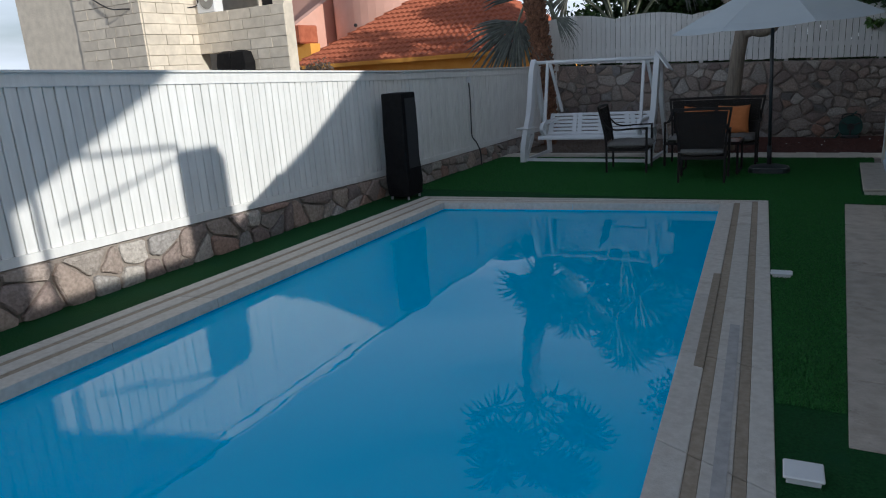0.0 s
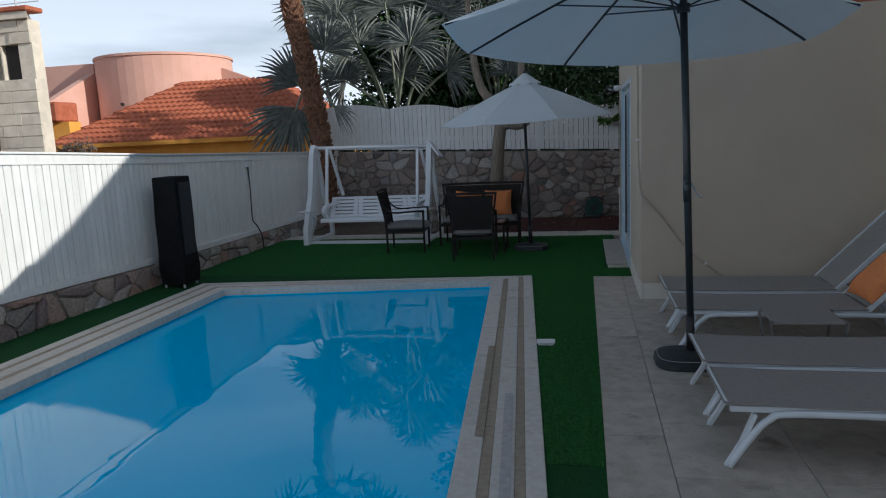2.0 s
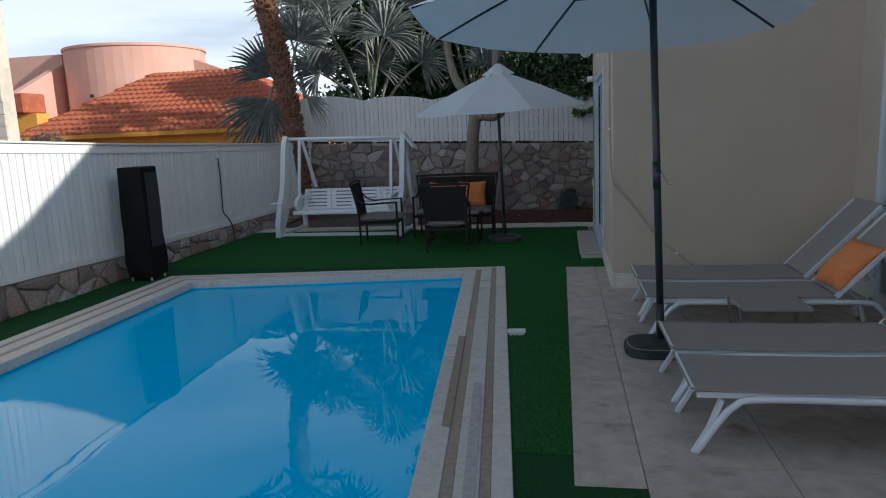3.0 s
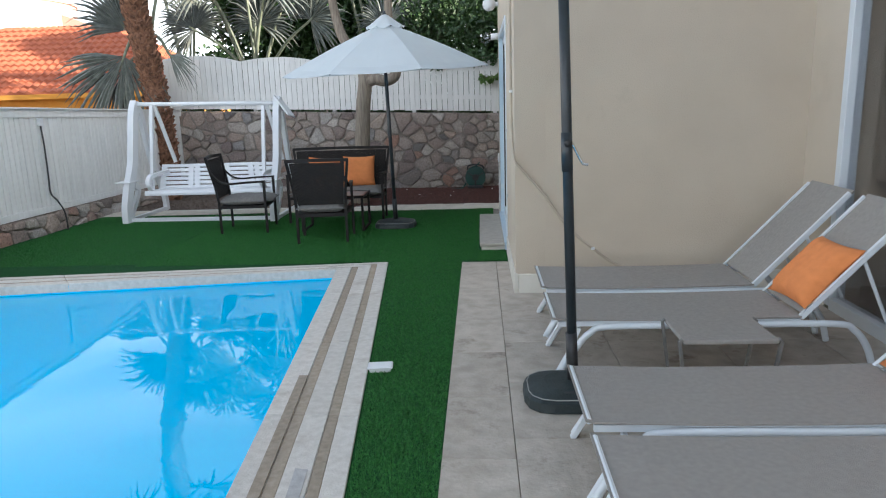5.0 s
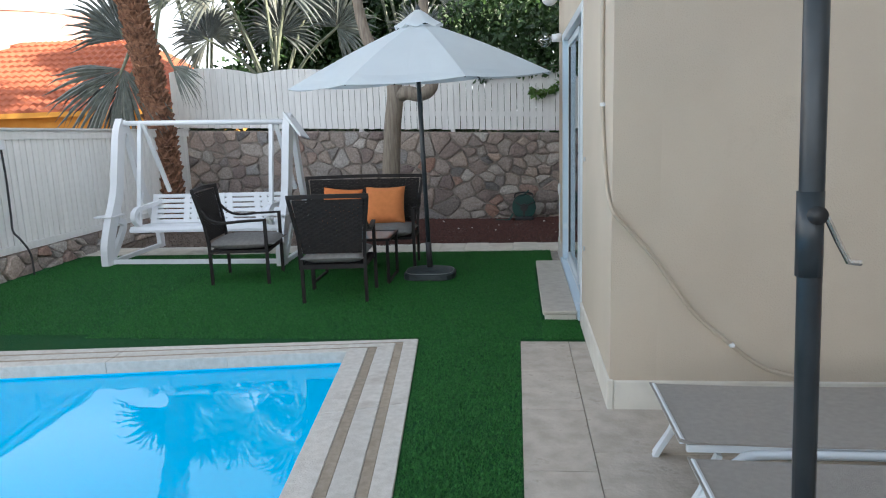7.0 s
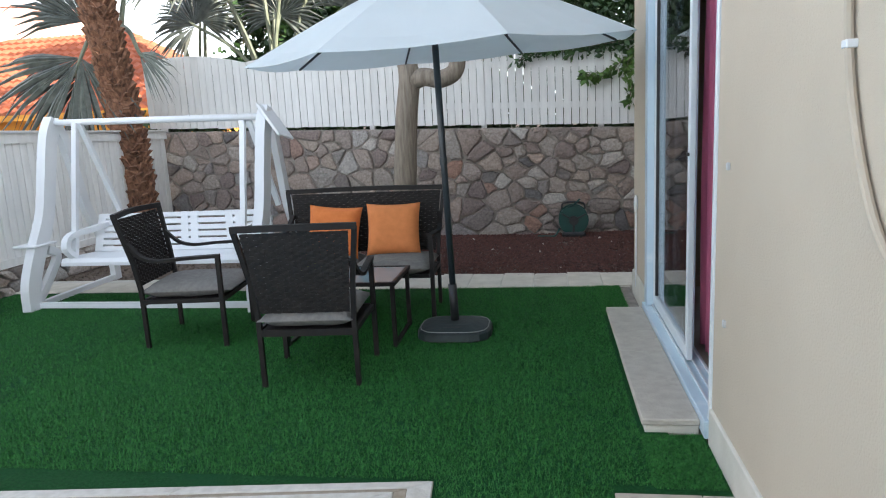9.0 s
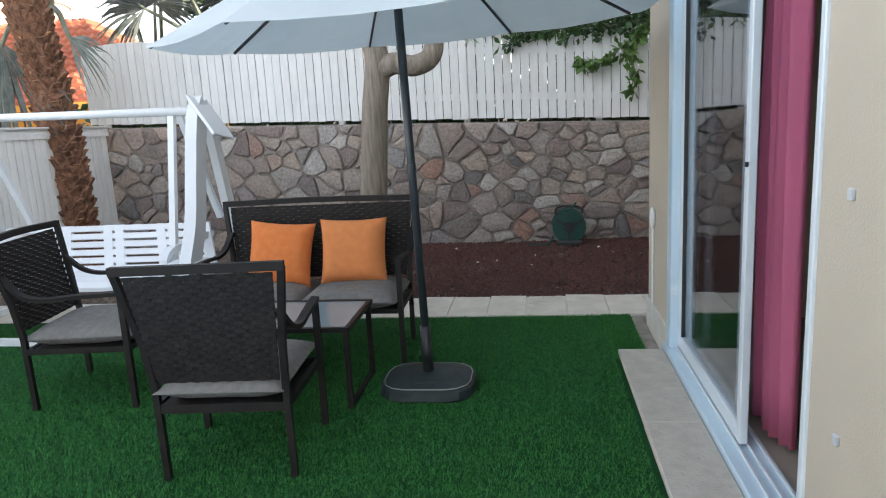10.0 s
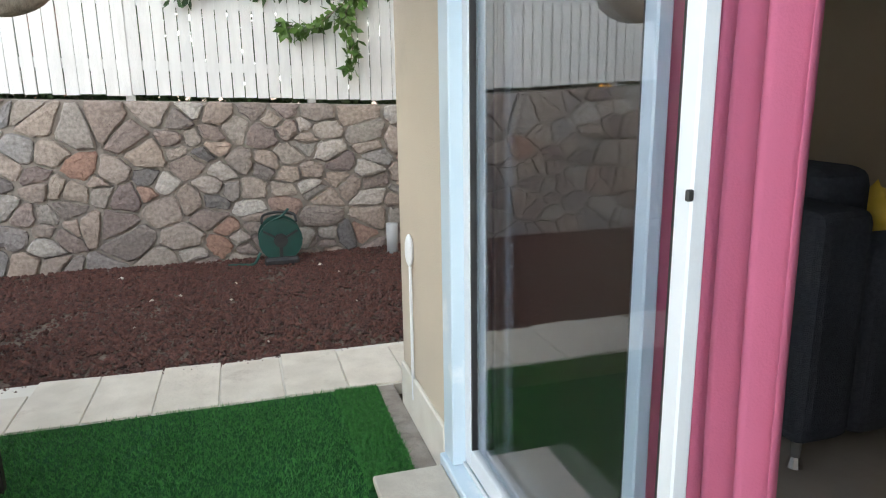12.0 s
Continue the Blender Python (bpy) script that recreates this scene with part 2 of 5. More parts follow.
pane_gloss(GLASS, .05)
BULB = clear("clear_bulb_glass", (.95, .96, .98), 0.02, 1.5)
pane_gloss(BULB, .05)
TABLEGLASS = mat("frosted_table_glass", (.20, .28, .31), (.23, .31, .34), 3, .18)


# ---- mesh helpers ----
def obj(name, bm, material, parent=None, label="", smooth=False):
    me = bpy.data.meshes.new(name)
    bm.to_mesh(me)
    bm.free()
    me.materials.append(material)
    if smooth:
        for p in me.polygons:
            p.use_smooth = True
    ob = new(name, me)
    if parent:
        ob.parent = parent
    if label:
        ob["label"] = label
    return ob


def part(name, bm, material, parent, label="", smooth=False):
    return obj(name, bm, material, parent, label, smooth)


def thing(name, m, label, category, group="", kind=""):
    e = new(name)
    e.empty_display_size = 0.1
    e.matrix_world = m
    return tagged(e, label, category, group, kind)


def box(x0, x1, y0, y1, z0, z1, bevel=0.0, bm=None, seg=1):
    bm = bm or bmesh.new()
    r = bmesh.ops.create_cube(bm, size=1.0)
    m = Matrix.Translation(((x0 + x1) / 2, (y0 + y1) / 2, (z0 + z1) / 2)) @ Matrix.Diagonal((x1 - x0, y1 - y0, z1 - z0, 1))
    bmesh.ops.transform(bm, matrix=m, verts=r["verts"])
    if bevel:
        ed = list({e for v in r["verts"] for e in v.link_edges})
        bmesh.ops.bevel(bm, geom=ed, offset=bevel, segments=seg, profile=.5, affect="EDGES")
    return bm


def prism(poly, z0, z1, bm=None, bevel=0.0):
    """An upright prism over a plan polygon."""
    bm = bm or bmesh.new()
    lo = [bm.verts.new((x, y, z0)) for x, y in poly]
    hi = [bm.verts.new((x, y, z1)) for x, y in poly]
    n = len(poly)
    fs = [bm.faces.new(hi), bm.faces.new(lo[::-1])]
    for i in range(n):
        fs.append(bm.faces.new((lo[i], lo[(i + 1) % n], hi[(i + 1) % n], hi[i])))
    bmesh.ops.recalc_face_normals(bm, faces=fs)
    if bevel:
        bmesh.ops.bevel(bm, geom=[e for e in fs[0].edges], offset=bevel, segments=1, affect="EDGES")
    return bm


def tube(pts, r, n=8, bm=None, flat=None):
    """A round (or, with flat=(w, h), rectangular) bar along points. r: one radius or one a point."""
    bm = bm or bmesh.new()
    pts = [Vector(p) for p in pts]
    rs = r if isinstance(r, (list, tuple)) else [r] * len(pts)
    rings, side = [], None
    for i, p in enumerate(pts):
        d = (pts[min(i + 1, len(pts) - 1)] - pts[max(i - 1, 0)]).normalized()
        if side is None:
            side = d.cross(Vector((0, 0, 1)) if abs(d.z) < .9 else Vector((0, 1, 0))).normalized()
        side = (side - d * side.dot(d)).normalized()
        up = side.cross(d)
        if flat:
            w, h = flat
            ring = [p + side * (a * w / 2) + up * (b * h / 2) for a, b in ((1, 1), (-1, 1), (-1, -1), (1, -1))]
        else:
            ring = [p + (side * math.cos(k * math.tau / n) + up * math.sin(k * math.tau / n)) * rs[i] for k in range(n)]
        rings.append([bm.verts.new(v) for v in ring])
    k = len(rings[0])
    fs = [bm.faces.new(rings[0]), bm.faces.new(rings[-1][::-1])]
    for a, b in zip(rings, rings[1:]):
        for i in range(k):
            fs.append(bm.faces.new((a[i], a[(i + 1) % k], b[(i + 1) % k], b[i])))
    bmesh.ops.recalc_face_normals(bm, faces=fs)
    return bm


def bow(pts, steps=6):
    """A smooth line through points (Catmull-Rom)."""
    p = [Vector(v) for v in pts]
    p = [p[0] * 2 - p[1]] + p + [p[-1] * 2 - p[-2]]
    out = []
    for i in range(1, len(p) - 2):
        for s in range(steps):
            t = s / steps
            a, b, c, d = p[i - 1:i + 3]
            out.append(.5 * ((2 * b) + (c - a) * t + (2 * a - 5 * b + 4 * c - d) * t * t + (3 * b - a - 3 * c + d) * t ** 3))
    return out + [p[-2]]


def loft(rings, closed=True, caps=True, bm=None):
    bm = bm or bmesh.new()
    vs = [[bm.verts.new(v) for v in r] for r in rings]
    k, fs = len(vs[0]), []
    for a, b in zip(vs, vs[1:]):
        for i in range(k if closed else k - 1):
            fs.append(bm.faces.new((a[i], a[(i + 1) % k], b[(i + 1) % k], b[i])))
    if caps and closed:
        fs += [bm.faces.new(vs[0]), bm.faces.new(vs[-1][::-1])]
    bmesh.ops.recalc_face_normals(bm, faces=fs)
    return bm


def raw(name, verts, faces, material, parent=None):
    me = bpy.data.meshes.new(name)
    me.from_pydata([tuple(v) for v in verts], [], faces)
    me.materials.append(material)
    ob = new(name, me)
    if parent:
        ob.parent = parent
    return ob


def cushion(w, d, h, bm=None, nx=10, ny=10, pinch=.12, sag=0.0):
    """A soft pillow in x, y with thickness h: thin seamed rim, full middle, pulled-in sides."""
    bm = bm or bmesh.new()
    top, bot = [], []
    for s, store in ((1, top), (-1, bot)):
        for j in range(ny + 1):
            row = []
            for i in range(nx + 1):
                u, v = 2 * i / nx - 1, 2 * j / ny - 1
                e = max(0, (1 - u ** 4) * (1 - v ** 4)) ** .55
                x = w / 2 * u * (1 - pinch * (1 - v * v) * abs(u))
                y = d / 2 * v * (1 - pinch * (1 - u * u) * abs(v))
                z = s * h / 2 * (e + .03) + .012 * noise.noise((x * 7, y * 7, s)) * e
                row.append(bm.verts.new((x, y, z)))
            store.append(row)
    for st, flip in ((top, False), (bot, True)):
        for j in range(ny):
            for i in range(nx):
                q = (st[j][i], st[j][i + 1], st[j + 1][i + 1], st[j + 1][i])
                bm.faces.new(q[::-1] if flip else q)
    rim = lambda st: st[0] + [r[-1] for r in st[1:]] + st[-1][-2::-1] + [r[0] for r in st[-2:0:-1]]
    a, b = rim(top), rim(bot)
    for i in range(len(a)):
        j = (i + 1) % len(a)
        bm.faces.new((a[i], b[i], b[j], a[j]))
    bmesh.ops.recalc_face_normals(bm, faces=bm.faces[:])
    return bm


def lerp(a, b, t):
    return a + (b - a) * t


# ---- plan ----
FX = -4.80                                   # face of the boundary fence
BY = 6.70                                    # face of the rubble wall
HX, HY = 1.205, -1.17                        # corner of the house beside the patio
ALC = 3.43                                   # wall at the back of the patio
IN = [(-.45, -.27), (-3.73, -.76), (-3.66, -7.55), (.175, -7.55)]      # water's edge
OUT = [(0.0, 0.0), (-4.20, -.42), (-4.22, -7.98), (.685, -7.98)]       # outer edge of the coping
WZ = -.085


def fence_top(y):
    return float(np.interp(y, [-11, -5.3, -.1, 5, 7], [2.05, 1.87, 1.665, 1.55, 1.52]))


def base_top(y):
    return float(np.interp(y, [-11, -5.6, -.3, 4.8, 7], [.62, .44, .29, .26, .25]))


def bed_z(x, y):
    return -.015 - .07 * min(1, max(0, (y - 3.9) / 2.8)) + .02 * noise.noise((x * 1.3, y * 1.3, 0))


# ---- ground, turf, pool ----
def ring_sheet(name, hole, outer, z, material):
    bm = bmesh.new()
    a = [bm.verts.new((x, y, z)) for x, y in hole]
    b = [bm.verts.new((x, y, z)) for x, y in outer]
    for i in range(4):
        bm.faces.new((a[i], b[i], b[(i + 1) % 4], a[(i + 1) % 4]))
    bmesh.ops.recalc_face_normals(bm, faces=bm.faces[:])
    for f in bm.faces:
        if f.normal.z < 0:
            f.normal_flip()
    return obj(name, bm, material)


mid = [((a + c) / 2, (b + d) / 2) for (a, b), (c, d) in zip(IN, OUT)]
g = ring_sheet("ground", mid, [(900, 900), (-900, 900), (-900, -900), (900, -900)], -.12, SOIL)
tagged(g, "dry brown soil ground reaching to the horizon", "ground", kind="structure")
t = ring_sheet("lawn", mid, [(1.11, 3.34), (-4.84, 3.36), (-4.84, -10.5), (.74, -10.5)], 0.0, TURF)
tagged(t, "short dark green artificial turf around the pool", "lawn", kind="structure")
t = obj("lawn", prism([(.74, -5.215), (1.3, -5.20), (1.3, -5.75), (.74, -10.5)], -.02, .001), TURF)
tagged(t, "dark green artificial turf beside the patio end", "lawn", kind="structure")

t = obj("lawn", prism([(.86, -.036), (1.19, -.036), (1.19, .49), (.86, .49)], -.02, .0015), TURF)
tagged(t, "dark green artificial turf at the foot of the house", "lawn", kind="structure")
tagged(obj("path_bed", box(.86, HX - .016, .495, 3.345, -.06, -.004), MORTAR), "rough grey mortar strip along the house", "path bed", kind="structure")

# blades on the part of the turf that is passed close by
rng = np.random.default_rng(4)


def blades(name, x0, x1, y0, y1, count, h, slant=0.0):
    ys = rng.uniform(y0, y1, count)
    xs = (x0 + slant * ys) + (x1 - x0 - slant * ys) * rng.random(count)
    ang, lean = rng.uniform(0, math.tau, count), rng.uniform(.1, 1.6, count)
    hh = h * rng.uniform(.6, 1.2, count)
    w = .0018
    dx, dy = np.cos(ang) * w, np.sin(ang) * w
    v = np.empty((count, 3, 3))
    v[:, 0] = np.c_[xs - dx, ys - dy, np.zeros(count)]
    v[:, 1] = np.c_[xs + dx, ys + dy, np.zeros(count)]
    v[:, 2] = np.c_[xs - np.sin(ang) * hh * lean, ys + np.cos(ang) * hh * lean, hh]
    ob = raw(name, v.reshape(-1, 3).tolist(), np.arange(count * 3).reshape(-1, 3).tolist(), BLADE)
    return tagged(ob, "fine upright green blades of artificial turf", "turf blades", kind="stuff")


blades("turf_blades", -2.6, .90, .02, 3.34, 230000, .016)
blades("turf_blades", .90, 1.10, 2.45, 3.34, 14000, .016)
blades("turf_blades", .90, 1.18, .0, .48, 8000, .016)
blades("turf_blades", .01, .73, -4.9, .02, 70000, .015, -.0858)
blades("turf_blades", -4.7, -2.6, 0.1, 3.3, 75000, .016)

# pool shell
bm = bmesh.new()
top = [bm.verts.new((x, y, -.012)) for x, y in IN]
bot = [bm.verts.new((x, y, -1.25)) for x, y in IN]
bm.faces.new(bot)
for i in range(4):
    bm.faces.new((top[i], bot[i], bot[(i + 1) % 4], top[(i + 1) % 4]))
bmesh.ops.recalc_face_normals(bm, faces=bm.faces[:])
cen = Vector((-1.9, -4, -.7))
for f in bm.faces:
    if f.normal.dot(cen - f.calc_center_median()) < 0:
        f.normal_flip()
tagged(obj("swimming_pool", bm, POOLP), "sunken swimming pool with a bright blue painted shell", "pool", kind="structure")
bm = bmesh.new()
bm.faces.new([bm.verts.new((x, y, WZ)) for x, y in IN])
for f in bm.faces:
    if f.normal.z < 0:
        f.normal_flip()
w = obj("water", bm, WATER)
w.visible_shadow = False
tagged(w, "calm clear blue pool water with soft ripples", "water", kind="structure")


def along(a, b, s):
    return Vector((lerp(a[0], b[0], s), lerp(a[1], b[1], s)))


# pale steps under water along the far end
for k, (d, z) in enumerate(((.34, -.36), (.66, -.64), (.98, -.92))):
    p = [IN[0], IN[1], tuple(along(IN[1], IN[2], d / 6.8)), tuple(along(IN[0], IN[3], d / 7.3))]
    sh = [(lerp(x, -2, .002), y) for x, y in p]
    s = obj("pool_step", prism(sh, -1.25, z), POOLSTEP if k == 0 else POOLP)
    tagged(s, "wide step under water at the pool's end", "pool step", group="pool steps", kind="structure")

# coping: five lengthwise strips on each side, in separate slabs
coping = thing("pool_coping", pose(0, 0, 0), "striped pale stone and brown coping around the pool", "coping", kind="structure")
STRIPS = [(0, .27, GRANITE, .012), (.27, .40, BROWNSTRIP, .008), (.40, .66, GRANITE, .012), (.66, .78, BROWNSTRIP, .008), (.78, 1.0, GRANITE, .012)]
for side, slabs in ((0, 4), (1, 7), (2, 4), (3, 7)):
    a0, a1 = IN[side], IN[(side + 1) % 4]
    b0, b1 = OUT[side], OUT[(side + 1) % 4]
    for s0, s1, m_, zt in STRIPS:
        for k in range(slabs):
            u0, u1 = k / slabs, (k + 1) / slabs
            e = .0025 / (7 if side % 2 else 4)
            q = []
            for u, s in ((u0 + e, s0), (u1 - e, s0), (u1 - e, s1), (u0 + e, s1)):
                q.append(tuple(lerp(along(a0, a1, u), along(b0, b1, u), lerp(-.02 if s == 0 else s, s, 1 if s else 0) if s else -.03)))
            part("slab", prism(q, -.07, zt, bevel=.004), m_, coping)
for y0, y1, x0, x1 in ((-5.9, -3.9, .50, .62), (-4.6, -2.9, .16, .27)):
    q = []
    for y, s in ((y0, x0), (y1, x0), (y1, x1), (y0, x1)):
        u = (y - IN[0][1]) / (IN[3][1] - IN[0][1])
        q.append(tuple(lerp(along(IN[0], IN[3], u), along(OUT[0], OUT[3], u), s)))
    part("repair_strip", prism(q, .010, .0165), GREYSTRIP if x0 > .3 else BROWNSTRIP, coping)


def skimmer_lid(x, y, rz, w, d):
    t = thing("drain_box", pose(x, y, 0, rz=rz), "small white plastic drain box in the turf", "drain box", "drain boxes")
    part("body", box(-w / 2 + .012, w / 2 - .012, -d / 2 + .012, d / 2 - .012, -.02, .022, .004), WHITEP, t)
    part("lid", box(-w / 2, w / 2, -d / 2, d / 2, .0225, .036, .005), WHITEP, t)


skimmer_lid(.315, -2.79, 4, .15, .10)
skimmer_lid(.575, -5.52, 4, .15, .14)

# ---- patio ----
patio = thing("pavement", pose(0, 0, 0), "worn beige travertine patio paving with stains", "pavement", kind="structure")
part("bed", prism([(.735, -.04), (1.21, -.04), (1.21, HY + .02), (ALC + .02, HY + .02), (ALC + .02, -11), (1.3, -11), (1.3, -5.22), (.735, -5.22)], -.10, -.006), JOINT, patio)
COLS = [.735, 1.07, 1.735, 2.40, 3.065, ALC]
for i in range(5):
    w = COLS[i + 1] - COLS[i]
    y = -.04 if i == 0 else (HY + .0 if i > 1 else -.04)
    y1 = -1.2 if i == 0 else -1.68
    rows = [y]
    if i <= 1:
        rows.append(-.62)
    rows.append(y1)
    while rows[-1] > (-5.0 if i == 0 else -10.6):
        rows.append(rows[-1] - .66)
    if i == 0:
        rows[-1] = -5.215
    for a, b in zip(rows, rows[1:]):
        x0, x1 = COLS[i] + .002, COLS[i + 1] - .002
        if i == 1 and b > HY - .02:
            x1 = 1.2
        part("tile", box(x0, x1, b + .002, a - .002, -.03, .004 + .002 * random.random(), .002), PATIO, patio)

# path of pale tiles before the gravel bed
path = thing("pavement", pose(0, 0, 0), "pale path of broken-edged stone tiles along the lawn", "pavement", kind="structure")
x = 1.56
while x > -4.6:
    w = .295 + random.uniform(-.01, .01)
    a = random.uniform(-.02, .02)
    far = 3.86 + random.uniform(-.02, .03)
    if x < -.4:
        far -= .12
    part("tile", prism([(x - w + .004, 3.355), (x - .004, 3.35), (x - .004 + a * .3, far), (x - w + .004 + a * .3, far + a)], -.04, .007 + random.uniform(-.002, .002), bevel=.003), PATHTILE, path)
    x -= w
bm = box(-4.84, 6, 3.34, 3.9, -.06, -.002)
tagged(obj("path_bed", bm, PLINTH), "grey mortar bed under the path", "path bed", kind="structure")

# ---- gravel bed ----
bm = bmesh.new()
NX, NY = 60, 18
gv = [[bm.verts.new((lerp(-5.4, 7, i / NX), lerp(3.8, 6.9, j / NY), bed_z(lerp(-5.4, 7, i / NX), lerp(3.8, 6.9, j / NY)) - .01)) for i in range(NX + 1)] for j in range(NY + 1)]
for j in range(NY):
    for i in range(NX):
        bm.faces.new((gv[j][i], gv[j][i + 1], gv[j + 1][i + 1], gv[j + 1][i]))
tagged(obj("planting_bed", bm, SOIL, smooth=True), "planting bed of dry brown soil below the wall", "planting bed", kind="structure")


def pebbles(name, count, x0, x1, y0, y1, lo, hi, material, label, fade=None):
    unit = np.array([(1, 0, 0), (0, 1, 0), (-1, 0, 0), (0, -1, 0), (0, 0, 1), (0, 0, -1)], float)
    tri = np.array([(0, 1, 4), (1, 2, 4), (2, 3, 4), (3, 0, 4), (1, 0, 5), (2, 1, 5), (3, 2, 5), (0, 3, 5)])
    V, F, k = [], [], 0
    while k < count:
        x, y = rng.uniform(x0, x1), rng.uniform(y0, y1)
        if fade and rng.random() > fade(x, y):
            count -= 1
            continue
        r = rng.uniform(lo, hi)
        v = unit * rng.uniform(.6, 1.25, (6, 1)) * r
        a = rng.uniform(0, 6.28)
        rot = np.array([(math.cos(a), -math.sin(a), 0), (math.sin(a), math.cos(a), 0), (0, 0, .75)])
        V.append(v @ rot.T + (x, y, bed_z(x, y) + r * .25))
        F.append(tri + 6 * k)
        k += 1
    ob = raw(name, np.concatenate(V).tolist(), np.concatenate(F).tolist(), material)
    return tagged(ob, label, "gravel", kind="stuff")


def mound(x, y):
    return min(1, max(.08, (x + 2.3) / 1.3)) * (1 if noise.noise((x * 2, y * 2, 3)) > -.45 else .35)


pebbles("lava_gravel", 38000, -2.2, 3.2, 3.82, 6.68, .009, .020, LAVA, "loose dark red-brown lava gravel", mound)
pebbles("lava_gravel", 3000, -5.2, -1.5, 3.9, 6.6, .008, .018, SOIL, "scattered clods and dry litter on the bed")
pebbles("pale_pebbles", 16, -1.2, 2.2, 3.9, 6.4, .012, .028, PATHTILE, "few pale pebbles lying on the gravel")


# ---- rubble walls ----
def cells(w, h, n, seed):
    """Irregular many-sided cells that fill a w x h field."""
    r = random.Random(seed)
    nx = max(1, round(math.sqrt(n * w / h)))
    ny = max(1, round(n / nx))
    pts = []
    for j in range(ny):
        for i in range(nx):
            pts.append(((i + .5 + (j % 2) * .4 - .2 + r.uniform(-.42, .42)) * w / nx, (j + .5 + r.uniform(-.4, .4)) * h / ny))
    for k in range(len(pts) * 2 // 5):
        pts.pop(r.randrange(len(pts)))
    for k in range(len(pts) // 2):
        pts.append((r.uniform(0, w), r.uniform(0, h)))
    out = []
    reach = 4.2 * max(w / nx, h / ny)
    for p in pts:
        poly = [(0, 0), (w, 0), (w, h), (0, h)]
        for q in pts:
            if q is p or abs(q[0] - p[0]) > reach or abs(q[1] - p[1]) > reach:
                continue
            mx, my, dx, dy = (p[0] + q[0]) / 2, (p[1] + q[1]) / 2, q[0] - p[0], q[1] - p[1]
            side = [(x - mx) * dx + (y - my) * dy for x, y in poly]
            res = []
            for k in range(len(poly)):
                k2 = (k + 1) % len(poly)
                if side[k] <= 0:
                    res.append(poly[k])
                if side[k] * side[k2] < 0:
                    s = side[k] / (side[k] - side[k2])
                    res.append((lerp(poly[k][0], poly[k2][0], s), lerp(poly[k][1], poly[k2][1], s)))
            poly = res
            if len(poly) < 3:
                break
        if len(poly) >= 3:
            out.append(poly)
    return out


def rubble(parent, polys, place, gap, seed):
    """One stone a cell: place(u, v, out) gives the point on the wall, out metres proud of it."""
    r = random.Random(seed)
    for poly in polys:
        cx, cy = sum(p[0] for p in poly) / len(poly), sum(p[1] for p in poly) / len(poly)
        # round the corners off by cutting each one
        ring = []
        for k in range(len(poly)):
            a, b = poly[k], poly[(k + 1) % len(poly)]
            if math.dist(a, b) < .02:
                continue
            for s in ((.12, .5, .88) if math.dist(a, b) > .09 else (.2, .8)):
                j = .014 if s == .5 else .009
                ring.append((lerp(a[0], b[0], s) + r.uniform(-j, j), lerp(a[1], b[1], s) + r.uniform(-j, j)))
        if len(ring) < 5:
            continue
        size = max(.05, min(math.dist((cx, cy), p) for p in ring))
        sh = max(.5, 1 - gap / size)
        proud = r.uniform(.018, .058)
        bm = bmesh.new()
        layers = []
        for f, o in ((sh, -.02), (sh * .975, proud * .6), (sh * .88, proud * .95), (sh * .5, proud * 1.1)):
            layers.append([bm.verts.new(place(cx + (x - cx) * f, cy + (y - cy) * f, o + (r.uniform(-.005, .005) if o > 0 else 0))) for x, y in ring])
        k = len(ring)
        for a, b in zip(layers, layers[1:]):
            for i in range(k):
                bm.faces.new((a[i], a[(i + 1) % k], b[(i + 1) % k], b[i]))
        bm.faces.new(layers[-1])
        bmesh.ops.recalc_face_normals(bm, faces=bm.faces[:])
        part("stone", bm, STONE, parent)


def wall_top(x):
    return float(np.interp(x, [-5.2, -3.1, 0, 1.7, 6], [1.53, 1.46, 1.35, 1.285, 1.22]))


back = thing("wall_north", pose(0, 0, 0), "retaining wall of irregular grey and reddish rubble stone", "wall", kind="structure")
bm = bmesh.new()
N = 24
loft([[(lerp(-5.6, 7, i / N), BY, -.3), (lerp(-5.6, 7, i / N), BY, wall_top(lerp(-5.6, 7, i / N)) - .01), (lerp(-5.6, 7, i / N), BY + .4, wall_top(lerp(-5.6, 7, i / N)) - .01), (lerp(-5.6, 7, i / N), BY + .4, -.3)] for i in range(N + 1)], bm=bm)
part("core", bm, MORTAR, back)
WW = 8.6
WPOLY = [[(x * 1.3, y) for x, y in p] for p in cells(WW / 1.3, 1.5, 325, 11)]
rubble(back, WPOLY, lambda u, v, o: (-5.5 + u, BY - o, lerp(-.16, wall_top(-5.5 + u), v / 1.5)), .007, 5)

fbase = thing("wall_west", pose(0, 0, 0), "low rubble stone base under the white fence", "wall", kind="structure")
bm = bmesh.new()
loft([[(FX - .02, y, -.2), (FX - .02, y, base_top(y) - .02), (FX - .45, y, base_top(y) - .02), (FX - .45, y, -.2)] for y in np.linspace(-11, 6.6, 24)], bm=bm)
part("core", bm, MORTAR, fbase)
rubble(fbase, cells(13.8, .45, 105, 23), lambda u, v, o: (FX - .01 + o, -7.6 + u, lerp(-.03, base_top(-7.6 + u) - .015, v / .45)), .009, 8)

